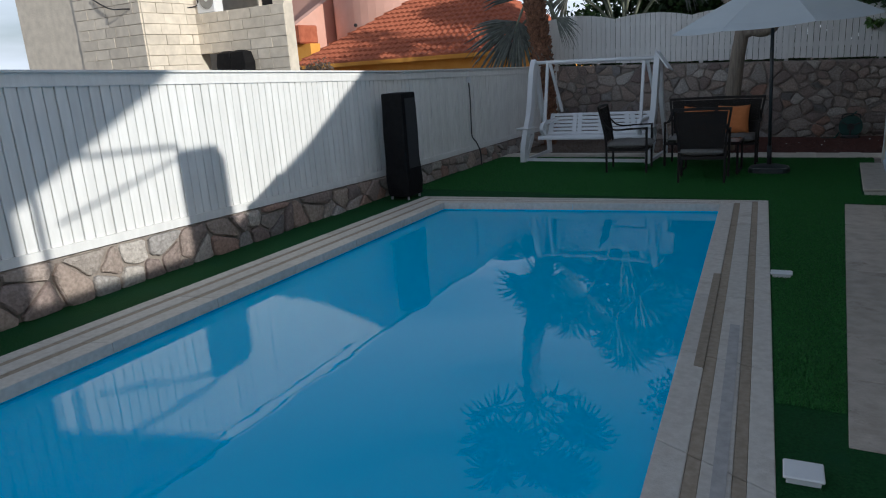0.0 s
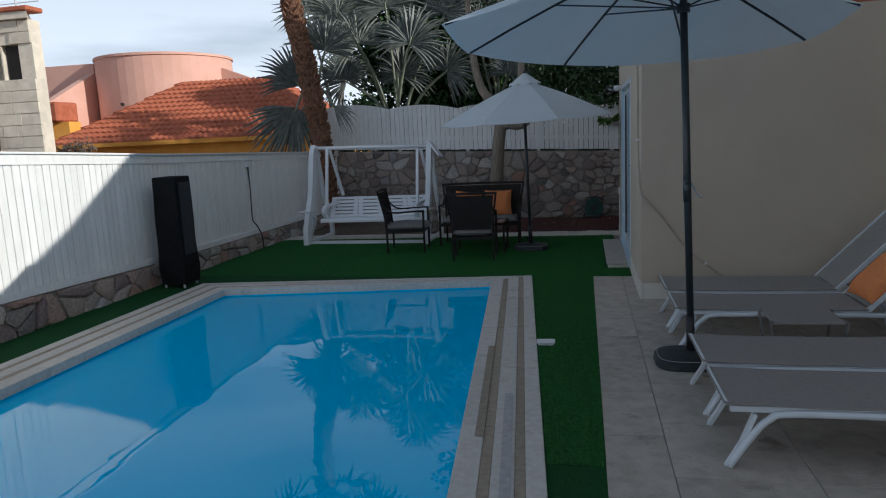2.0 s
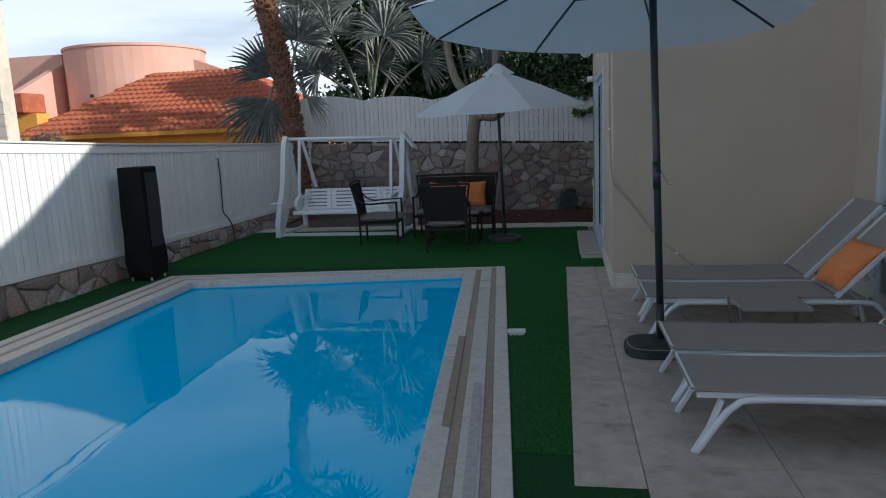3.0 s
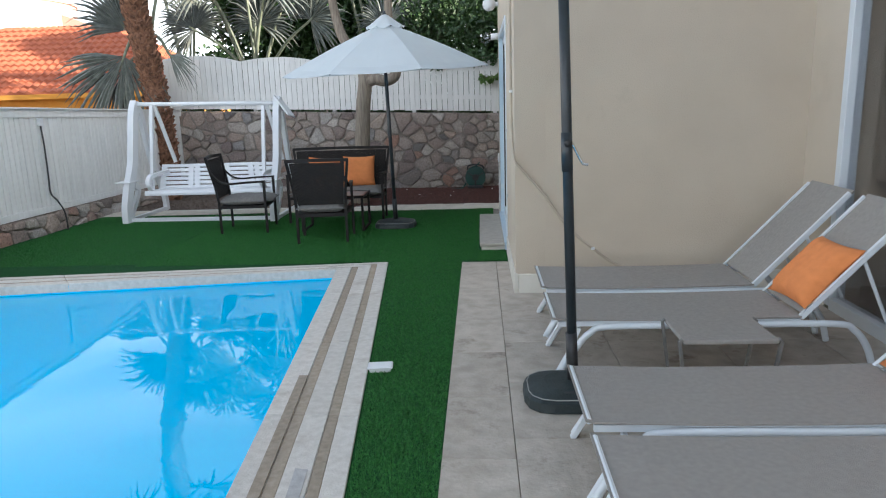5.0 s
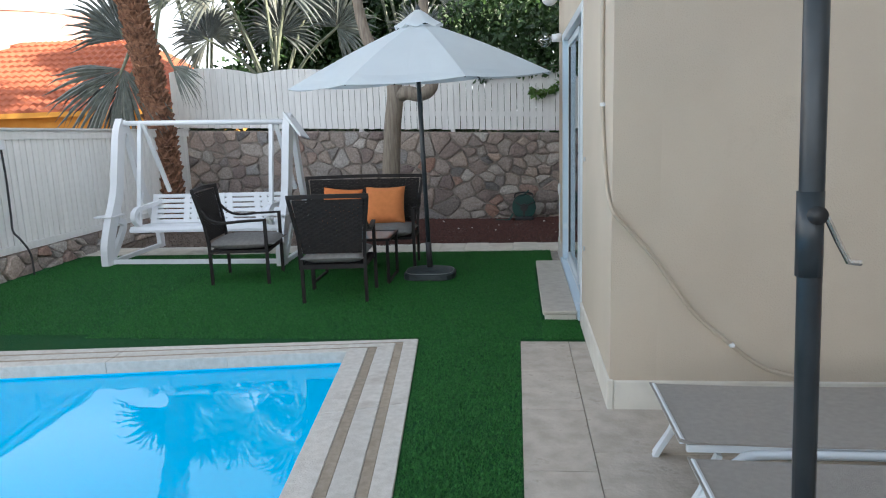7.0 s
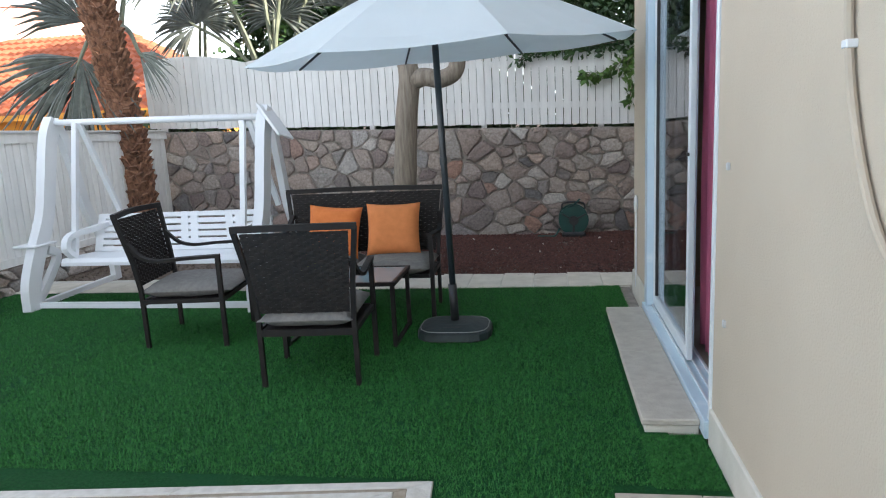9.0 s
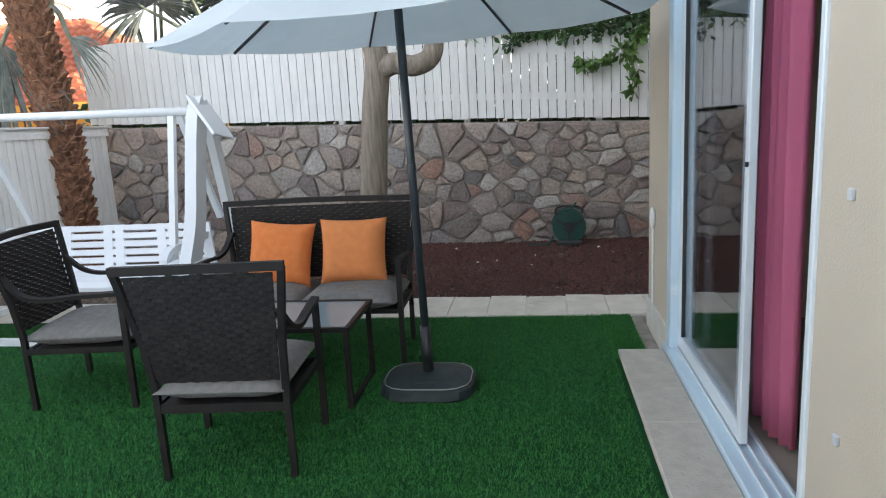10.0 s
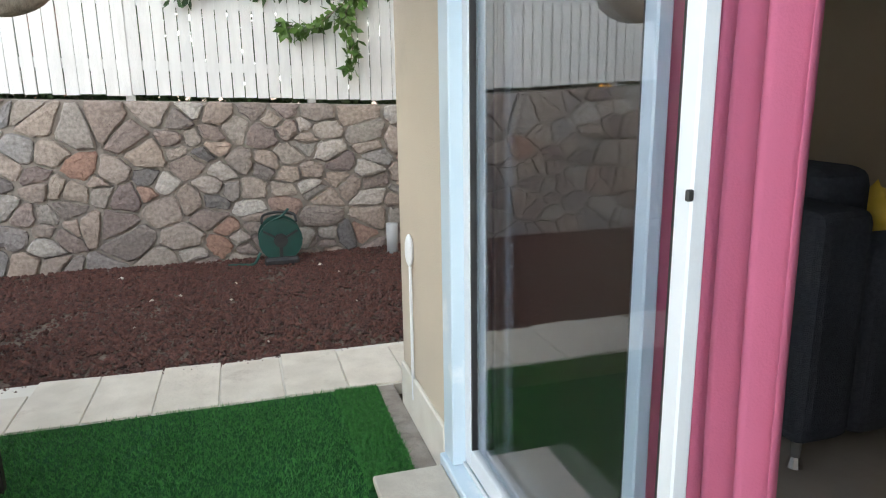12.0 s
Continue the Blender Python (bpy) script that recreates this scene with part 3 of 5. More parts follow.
# ---- white boundary fence on the base ----
fence = thing("fence", pose(0, 0, 0), "white painted board fence with a cap rail", "fence")
y = -10.6
while y < 6.55:
    w = .098
    bm = bmesh.new()
    r_ = random.uniform(-.003, .003)
    y2 = min(y + w - .010, 6.6)
    zb, zt = base_top(y) + .07, fence_top(y) - .10
    box(FX - .035 + r_, FX - .012 + r_, y, y2, zb, zt, .004, bm)
    part("board", bm, WHITE, fence)
    y += w
for nm, lo, hi, x0, x1 in (("cap_rail", -.105, 0, FX - .06, FX + .004), ("cap_board", .001, .022, FX - .09, FX + .03)):
    bm = bmesh.new()
    loft([[(x0, y, fence_top(y) + lo), (x1, y, fence_top(y) + lo), (x1, y, fence_top(y) + hi), (x0, y, fence_top(y) + hi)] for y in np.linspace(-10.6, 6.6, 40)], bm=bm)
    part(nm, bm, WHITE, fence)
bm = bmesh.new()
loft([[(FX - .06, y, base_top(y) - .005), (FX + .012, y, base_top(y) - .005), (FX + .012, y, base_top(y) + .072), (FX - .06, y, base_top(y) + .072)] for y in np.linspace(-10.6, 6.6, 40)], bm=bm)
part("bottom_rail", bm, WHITE, fence)
bm = bmesh.new()
loft([[(FX - .06, y, base_top(y)), (FX - .0375, y, base_top(y)), (FX - .0375, y, fence_top(y) - .02), (FX - .06, y, fence_top(y) - .02)] for y in np.linspace(-10.6, 6.6, 30)], bm=bm)
part("backing_panel", bm, WHITE, fence)

# ---- scalloped fence on the rubble wall ----
bfence = thing("fence", pose(0, 0, 0), "white slatted fence with a scalloped top edge", "fence")


def scallop(x):
    base = float(np.interp(x, [-5.1, -3.1, 0, 1.3, 6], [2.50, 2.40, 2.30, 2.275, 2.2]))
    ph = ((x + 5.15) % 1.55) / 1.55
    return base + .095 * (math.sin(math.pi * ph) ** .8) - .02


x = -5.12
while x < 5.6:
    w = .103
    g_ = random.uniform(.006, .010)
    if random.random() < .03:
        g_ = .014
    bm = bmesh.new()
    z0 = wall_top(x) + .035 + random.uniform(-.006, .006)
    d = random.uniform(-.006, .006)
    ya, yb = BY + .06 + d, BY + .08 + d
    x1 = x + w - g_
    v = [(x, ya, z0), (x1, ya, z0), (x1, ya, scallop(x1)), ((x + x1) / 2, ya, scallop((x + x1) / 2)), (x, ya, scallop(x))]
    lo = [bm.verts.new(p) for p in v]
    hi = [bm.verts.new((p[0], yb, p[2])) for p in v]
    bm.faces.new(lo)
    bm.faces.new(hi[::-1])
    for i in range(5):
        bm.faces.new((lo[i], lo[(i + 1) % 5], hi[(i + 1) % 5], hi[i]))
    bmesh.ops.recalc_face_normals(bm, faces=bm.faces[:])
    part("slat", bm, WHITE, bfence)
    x += w
for k, dz in enumerate((.25, .78)):
    bm = bmesh.new()
    loft([[(x, BY + .09, wall_top(x) + dz), (x, BY + .13, wall_top(x) + dz), (x, BY + .13, wall_top(x) + dz + .08), (x, BY + .09, wall_top(x) + dz + .08)] for x in np.linspace(-5.1, 5.6, 12)], bm=bm)
    part("rail", bm, WHITE, bfence)
for x in np.arange(-5.0, 5.6, 1.55):
    part("post", box(x, x + .07, BY + .135, BY + .2, 1.15, wall_top(x) + .85), WHITE, bfence)

# ---- house ----
DY0, DY1, DZ0, DZ1 = .41, 2.46, .105, 2.36          # door opening in the east wall
HN = 3.15                                            # far corner of the house
house = thing("house", pose(0, 0, 0), "beige plastered house with a cream plinth beside the pool", "house")


# unseen roof line, slope picked for the shadow it throws towards the fence
def roof_h(y):
    return 2.78 + .62 * (y - HY)


def wall_slab(name, x0, x1, y0, y1, z0, h0, h1):
    bm = bmesh.new()
    loft([[(x0, y0, z0), (x1, y0, z0), (x1, y0, h0), (x0, y0, h0)], [(x0, y1, z0), (x1, y1, z0), (x1, y1, h1), (x0, y1, h1)]], bm=bm)
    return part(name, bm, PLASTER, house)


T = .24
wall_slab("wall", HX, HX + T, HY, DY0, -.1, roof_h(HY), roof_h(DY0))
wall_slab("wall", HX, HX + T, DY1, HN, -.1, roof_h(DY1), roof_h(HN))
wall_slab("wall", HX, HX + T, DY0, DY1, DZ1, roof_h(DY0), roof_h(DY1))
part("wall", box(HX + T, 6.2, HY, HY + T, -.1, 2.78), PLASTER, house)
part("wall", box(HX + T, 6.2, HN - T, HN, -.1, 2.9), PLASTER, house)
part("wall", box(6.0, 6.2, HY + T, HN - T, -.1, 2.9), PLASTER, house)
# wing behind the patio, with a window door
WY0, WY1 = -4.0, -1.66
part("wall", box(ALC, ALC + T, WY1, HY, -.1, 3.25), PLASTER, house)
part("wall", box(ALC, ALC + T, WY0, WY1, 2.3, 3.25), PLASTER, house)
part("wall", box(ALC, ALC + T, -11, WY0, -.1, 3.25), PLASTER, house)
part("wall", box(ALC + T, 6.2, -11, -10.8, -.1, 3.25), PLASTER, house)
part("wall", box(6.0, 6.2, -10.8, HY, -.1, 3.25), PLASTER, house)
bm = bmesh.new()
loft([[(HX - .02, y, roof_h(y)), (6.3, y, roof_h(y)), (6.3, y, roof_h(y) + .18), (HX - .02, y, roof_h(y) + .18)] for y in (HY, HN + .1)], bm=bm)
part("roof", bm, TILE_R, house)
part("roof", box(ALC - .02, 6.3, -11, HY - .001, 3.251, 3.36), PLASTER, house)
# upper storey of the wing, added unseen to shape the sun patch on the fence: a roof that climbs northwards, a chimney
# and a taller south end with deep eaves
bm = bmesh.new()
loft([[(x, -5.68, 3.361), (x, -5.02, 3.72), (x, -3.99, 4.25), (x, -2.84, 5.0), (x, HY, 6.05), (x, HN, 6.05), (x, HN, 3.361)] for x in (ALC + .02, 6.2)], bm=bm)
part("upper_storey", bm, PLASTER, house)
part("chimney", box(3.7, 4.1, -6.0, -5.5, 3.361, 4.51, .02), PLASTER, house)
# added rails out of view, for thin shadow bands on the fence
part("railing", tube([(3.9, -7.5, 4.68), (3.9, -6.0, 4.62)], .022, 8), ALU, house)
part("railing", tube([(3.9, -7.3, 4.16), (3.9, -6.0, 4.52)], .016, 8), ALU, house)
part("railing_post", tube([(3.9, -7.45, 3.36), (3.9, -7.45, 4.68)], .03, 8), ALU, house)
part("upper_storey", box(5.0, 6.2, -11, -8.2, 3.361, 7.0), PLASTER, house)
# added overhang out of view, shades the fence's upper south corner
bm = bmesh.new()
loft([[(x, -8.2, 4.80), (x, -6.6, 5.72), (x, -6.1, 6.05), (x, -6.1, 6.3), (x, -8.2, 7.0)] for x in (5.0, 5.4)], bm=bm)
part("eave", bm, PLASTER, house)
# plinth
for a in ((HX - .014, HX + .02, HY - .014, DY0 - .001, -.05, .17), (HX - .014, HX + .02, DY1 + .001, HN, -.05, .2), (HX + .021, ALC, HY - .014, HY + .02, -.05, .165), (ALC - .014, ALC + .02, WY1, HY - .015, -.05, .165), (ALC - .014, ALC + .02, -10.9, WY0, -.05, .165)):
    part("plinth", box(*a, .006), PLINTH, house)

room_floor = tagged(obj("floor", box(HX + .05, 6.0, HY + T, HN - T, -.02, DZ0 - .005), ROOMF), "beige tiled floor inside the room", "floor", kind="structure")
tagged(obj("ceiling", box(HX + T, 6.0, HY + T, HN - T, 2.62, 2.72), ROOMW), "plain light ceiling inside the room", "ceiling", kind="structure")
for nm, a in (("wall_room_north", (HX + T, 5.96, HN - T - .02, HN - T - .002, DZ0, 2.62)), ("wall_room_east", (5.97, 5.998, HY + T, HN - T - .021, DZ0, 2.62)), ("wall_room_south", (HX + T, 5.96, HY + T + .002, HY + T + .02, DZ0, 2.62))):
    tagged(obj(nm, box(*a), ROOMW), "tan painted wall inside the room", "wall", kind="structure")
wing = tagged(obj("floor", box(ALC + T, 6.0, -10.8, HY, -.05, .02), ROOMF), "tiled floor inside the wing", "floor", kind="structure")

# sliding door
door = thing("door_1", pose(HX, 0, 0), "white and pale blue aluminium sliding glass door, partly open", "door", kind="structure")
part("jamb", box(-.012, .13, DY1 - .11, DY1 - .001, DZ0, DZ1 - .002, .004), BLUEWHITE, door)
part("jamb", box(-.012, .13, DY0 + .001, DY0 + .032, DZ0, DZ1 - .002, .004), ALU, door)
part("head", box(-.012, .13, DY0 + .056, DY1 - .111, DZ1 - .07, DZ1 - .002, .004), ALU, door)
sill = part("sill", box(-.03, .14, DY0 + .001, DY1 - .001, DZ0 - .085, DZ0 - .001, .004), BLUEWHITE, door)
for xx in (.03, .075, .12):
    part("track", box(xx - .004, xx + .004, DY0 + .056, DY1 - .111, DZ0, DZ0 + .012), ALU, sill)
for x0, ya, yb in ((.035, 1.165, 2.36), (.083, 1.36, 2.345)):
    lf = part("leaf", box(x0, x0 + .034, yb - .065, yb, DZ0 + .013, DZ1 - .075, .004), ALU, door)
    part("stile", box(x0, x0 + .034, ya, ya + .046, DZ0 + .013, DZ1 - .075, .004), ALU if x0 < .05 else BLUEWHITE, lf)
    part("rail", box(x0 + .001, x0 + .033, ya + .0465, yb - .0655, DZ0 + .013, DZ0 + .085, .004), ALU, lf)
    part("rail", box(x0 + .001, x0 + .033, ya + .0465, yb - .0655, DZ1 - .14, DZ1 - .075, .004), ALU, lf)
    gp = part("pane", box(x0 + .014, x0 + .02, ya + .042, yb - .06, DZ0 + .08, DZ1 - .135), GLASS, lf)
    gp.visible_shadow = False
    bm = bmesh.new()
    for ye in (ya + .047, yb - .074):
        box(x0 + .004, x0 + .03, ye, ye + .008, DZ0 + .0855, DZ1 - .1405, bm=bm)
    part("gasket", bm, RUBBER, lf)
part("latch", box(.022, .034, 1.156, 1.1655, 1.243, 1.262, .002), RUBBER, door)
stp = thing("door_step", pose(0, 0, 0), "worn grey stone slab step before the sliding door", "step")
part("tread", box(.912, HX - .031, .495, 1.46, .042, .075, .006), STEPST, stp)
part("tread", box(.914, HX - .031, 1.464, 2.43, .042, .074, .006), STEPST, stp)
part("riser", box(.93, HX - .031, .515, 2.42, -.05, .0415, .004), PLINTH, stp)

# window door of the wing
wd = thing("window_1", pose(ALC, 0, 0), "white aluminium framed glass door of the wing", "window", kind="structure")
for a in ((WY1 - .07, WY1 - .001), (WY0 + .001, WY0 + .07), (-2.87, -2.79)):
    part("window_frame", box(-.012, .1, a[0], a[1], .03, 2.29, .004), ALU, wd)
for z0, z1 in ((-.02, .09), (2.22, 2.299)):
    part("rail", box(-.011, .09, WY0 + .071, WY1 - .071, z0, z1, .004), ALU, wd)
for a, b in ((WY0 + .07, -2.87), (-2.79, WY1 - .07)):
    gp = part("pane", box(.04, .046, a, b, .09, 2.22), GLASS, wd)
    gp.visible_shadow = False

# ---- garden furniture ----
def weave(name, x0, x1, z0, z1, ylow, yhigh, parent, cols=15, rows=26, flare=.045):
    """A woven resin panel: over-and-under strips on a leaning plane."""
    bm = bmesh.new()
    for j in range(rows):
        pts = []
        for i in range(cols * 2 + 1):
            u, v = i / (cols * 2), (j + .5) / rows
            xx = lerp(x0 - flare * v, x1 + flare * v, u)
            pts.append((xx, lerp(ylow, yhigh, v) + .0045 * math.cos(math.pi * (i / 2 + j)), lerp(z0, z1, v)))
        tube(pts, .006, bm=bm, flat=(.006, (z1 - z0) / rows * .97))
    for i in range(cols):
        u = (i + .5) / cols
        tube([(lerp(x0, x1, u), ylow, z0), (lerp(x0 - flare, x1 + flare, u), yhigh, z1)], .005, bm=bm, flat=(.022, .004))
    wv = part(name, bm, FRAMEB, parent, "dark brown woven resin panel")
    wv["kind"] = "stuff"
    return wv


def armchair(name, m, width, depth, label, category, group="", seats=1):
    """Faces local +y; the origin lies midway between its rear feet."""
    c = thing(name, m, label, category, group)
    h = width / 2
    top = h + .06
    for s in (-1, 1):
        part("leg", tube([(s * h, 0, 0), (s * h, -.004, .42), (s * (h + .012), -.03, .62), (s * top, -.10, .95)], .012, bm=None, flat=(.028, .028)), FRAMEB, c)
        part("leg", tube([(s * (h + .02), depth, 0), (s * (h + .02), depth, .64)], .012, flat=(.03, .03)), FRAMEB, c)
        part("armrest", tube(bow([(s * (h + .014), -.055, .76), (s * (h + .03), .04, .665), (s * (h + .034), .16, .635), (s * (h + .03), depth * .6, .645), (s * (h + .02), depth + .015, .652)], 4), .012, flat=(.038, .022)), FRAMEB, c)
        part("side_rail", tube([(s * (h + .003), .0, .34), (s * (h + .012), depth, .34)], .01, flat=(.024, .03)), FRAMEB, c)
    bm = tube(bow([(-top - .012, -.10, .955), (0, -.135, .962), (top + .012, -.10, .955)], 5), .012, flat=(.03, .036))
    part("top_rail", bm, FRAMEB, c)
    part("rear_rail", tube([(-h + .014, 0, .33), (h - .014, 0, .33)], .01, flat=(.026, .04)), FRAMEB, c)
    part("front_rail", tube([(-h, depth, .34), (h, depth, .34)], .01, flat=(.026, .03)), FRAMEB, c)
    weave("back_panel", -h + .02, h - .02, .45, .93, -.012, -.105, c, cols=int(15 * width / .53))
    part("seat_deck", box(-h + .012, h - .012, .014, depth - .014, .325, .345), FRAMEB, c)
    for k in range(seats):
        w = (width - .01) / seats
        bm = cushion(w * 1.02, depth + .10, .12, pinch=.015)
        bmesh.ops.transform(bm, matrix=pose(-width / 2 + w * (k + .5), depth / 2 + .02, .405), verts=bm.verts)
        s = part("seat_cushion", bm, CUSH, c, "grey-taupe padded seat cushion", smooth=True)
        e = tube([(-width / 2 + w * (k + .06), depth + .068, .41), (-width / 2 + w * (k + .94), depth + .068, .41)], .004, 6)
        part("piping", e, CUSH, s)
    return c


armchair("armchair", pose(-.885, 1.045, 0, rz=4), .56, .50, "dark brown woven garden armchair with a grey cushion, seen from behind", "chair", "chairs round the coffee table")
armchair("armchair", pose(-2.35, 2.0, 0, rz=-84), .57, .57, "dark brown woven garden armchair standing sideways by the swing", "chair", "chairs round the coffee table")
armchair("garden_sofa", pose(-1.0, 2.86, 0, rz=180), 1.22, .46, "dark woven two-seat garden sofa with grey cushions", "sofa", seats=2)


def pillow(m, size, material, label):
    bm = cushion(size, size * .95, .14, pinch=.07)
    ob = obj("throw_pillow", bm, material, smooth=True)
    ob.matrix_world = m
    return tagged(ob, label, "pillow", "orange pillows")


pillow(pose(-.72, 2.72, .655, 76, 0, 1), .44, ORANGE, "bright orange square pillow leaning on the sofa back")
pillow(pose(-1.22, 2.735, .64, 74, 4, -3), .45, ORANGE2, "creased deep orange pillow leaning on the sofa back")

tb = thing("coffee_table", pose(-.915, 2.0, 0), "low dark steel coffee table with a frosted glass top", "table")
for s in (-1, 1):
    for yy in (-.25, .25):
        part("leg", box(s * .38 - .014, s * .38 + .014, yy - .014, yy + .014, 0, .425, .002), FRAMEB, tb)
    part("foot_bar", box(s * .38 - .013, s * .38 + .013, -.235, .235, .001, .025), FRAMEB, tb)
bm = bmesh.new()
for a in ((-.405, .405, -.275, -.247), (-.405, .405, .247, .275), (-.405, -.377, -.2465, .2465), (.377, .405, -.2465, .2465)):
    box(*a, .426, .452, .002, bm)
part("top_frame", bm, FRAMEB, tb)
part("glass_top", box(-.376, .376, -.246, .246, .437, .447), TABLEGLASS, tb, "frosted grey-green glass")
bm = bmesh.new()
bmesh.ops.create_uvsphere(bm, u_segments=14, v_segments=8, radius=1)
bmesh.ops.transform(bm, matrix=pose(-1.20, 2.08, .492) @ Matrix.Diagonal((.11, .075, .04, 1)), verts=bm.verts)
d = obj("rubber_dish", bm, LIMEF, smooth=True)
tagged(d, "small lime green rounded dish with a dark rim on the table", "dish")
bm = bmesh.new()
bmesh.ops.create_uvsphere(bm, u_segments=14, v_segments=8, radius=1)
bmesh.ops.transform(bm, matrix=pose(-1.20, 2.08, .522) @ Matrix.Diagonal((.07, .042, .014, 1)), verts=bm.verts)
part("rim", bm, RUBBER, d, smooth=True)


def parasol(m_base, lean_top, centre, rim_z, tip_z, R, phase, tilt, label, crank):
    """Parasol: resin base, leaning pole, eight ribs with struts, canopy and vent cap."""
    p = thing("parasol", m_base, label, "parasol", "parasols")
    # base: rounded square slab with a step
    def ring(w, d, c, z):
        out = []
        for sx, sy in ((1, 1), (-1, 1), (-1, -1), (1, -1)):
            for k in range(4):
                a = math.atan2(sy, sx) - math.pi / 4 + k * math.pi / 6
                out.append((sx * (w / 2 - c) + c * math.cos(a), sy * (d / 2 - c) + c * math.sin(a), z))
        return out
    bs = part("base", loft([ring(.50, .42, .13, 0), ring(.52, .44, .14, .012), ring(.51, .43, .14, .055), ring(.46, .38, .13, .075), ring(.30, .24, .11, .098), ring(.10, .10, .049, .105)]), BASEP, p)
    part("rim", tube([Vector(q) for q in ring(.475, .395, .13, .071)] + [Vector(ring(.475, .395, .13, .071)[0])], .003, 6), BLUEDARK, bs)
    part("grip_slot", box(-.06, .06, -.15, -.132, .085, .0925, .003), RUBBER, bs)
    part("socket", tube([(0, 0, .1), lean_top * (.36 / lean_top.z)], .030, 14), RUBBER, p, smooth=True)
    pl = part("pole", tube([(0, 0, .1), lean_top], .0225 if not crank else .026, 14), POLE, p, smooth=True)
    q = lean_top * (1.22 / lean_top.z)
    if crank:
        part("joint_collar", tube([q - lean_top.normalized() * .02, q + lean_top.normalized() * .17], .0285, 14), POLE, p, smooth=True)
        ck = part("crank_box", tube([q + Vector((.0, -.036, .12)), q + Vector((.0, .03, .12))], .020, 14), RUBBER, p, smooth=True)
        part("crank_handle", tube([q + Vector((.02, -.02, .12)), q + Vector((.05, -.02, .06)), q + Vector((.075, -.02, .015)), q + Vector((.10, -.02, .012))], .007, 8), CHROME, ck)
    else:
        part("collar", tube([q * .98, q * 1.02], .026, 12), POLE, p)
    c = Vector((*centre, 0))
    tip = Vector((lean_top.x, lean_top.y, tip_z)) * .5 + Vector((*centre, tip_z)) * .5
    rim = [c + Vector((R * math.cos(phase + k * math.tau / 8), R * math.sin(phase + k * math.tau / 8), rim_z + tilt[0] * R * math.cos(phase + k * math.tau / 8) + tilt[1] * R * math.sin(phase + k * math.tau / 8))) for k in range(8)]
    bm = bmesh.new()
    rows = 7
    grid = []
    for j in range(rows + 1):
        f = .10 + .90 * j / rows
        rowv = []
        for k in range(8):
            for s in range(4):
                a = rim[k].lerp(rim[(k + 1) % 8], s / 4)
                pt = tip.lerp(a, f)
                sag = math.sin(math.pi * s / 4)
                pt.z += .025 * math.sin(math.pi * f) - .05 * sag * f * f
                if j == rows:
                    pt.z += .028 * sag
                rowv.append(bm.verts.new(pt))
        grid.append(rowv)
    for a, b in zip(grid, grid[1:]):
        for i in range(32):
            bm.faces.new((a[i], b[i], b[(i + 1) % 32], a[(i + 1) % 32]))
    cp = part("canopy", bm, CANOPY, p, "off-white canopy fabric")
    so = cp.modifiers.new("thickness", "SOLIDIFY")
    so.thickness = .002
    bm = bmesh.new()
    g2 = []
    for f, dz in ((.0, .055), (.06, .04), (.13, .012), (.185, -.012)):
        rowv = []
        for i in range(32):
            a = rim[i // 4].lerp(rim[(i // 4 + 1) % 8], (i % 4) / 4)
            pt = tip.lerp(a, max(f, .004))
            pt.z += dz + .055 + (.016 * math.cos(i * math.tau / 4) if f > .15 else 0)
            rowv.append(bm.verts.new(pt))
        g2.append(rowv)
    for a, b in zip(g2, g2[1:]):
        for i in range(32):
            bm.faces.new((a[i], b[i], b[(i + 1) % 32], a[(i + 1) % 32]))
    part("vent_cap", bm, CANOPY, cp, smooth=True)
    part("finial", tube([tip + Vector((0, 0, .05)), tip + Vector((0, 0, .10)), tip + Vector((0, 0, .14))], [.022, .026, .006], 10), POLE, p, smooth=True)
    hub = Vector((lean_top.x, lean_top.y, 0)) * (1.0) + Vector((0, 0, rim_z - .02))
    hub = lean_top * ((rim_z + .14) / lean_top.z)
    part("hub", tube([hub - Vector((0, 0, .03)), hub + Vector((0, 0, .03))], .045, 12), POLE, p)
    for k in range(8):
        pts = []
        for f in (.03, .25, .5, .75, .985):
            pt = tip.lerp(rim[k], f)
            pt.z += .025 * math.sin(math.pi * f) - .012
            pts.append(pt)
        rb = part("rib", tube(pts, .008, bm=None, flat=(.012, .014)), POLE, p)
        part("strut", tube([hub, pts[2]], .006, 6), POLE, rb)
    return p


B1, B2 = Vector((1.40, -3.19, 0)), Vector((-.16, 2.03, 0))
parasol(pose(*B1), Vector((-.08, .06, 2.86)), (-.40, .04), 2.40, 2.92, 1.38, math.pi / 8, (-.03, -.07), "large off-white parasol on a dark resin base by the loungers", True)
parasol(pose(*B2), Vector((-.06, .02, 2.44)), (-.03, .25), 1.95, 2.52, 1.34, math.pi / 8, (.03, .045), "off-white parasol on a dark base beside the garden sofa", False)


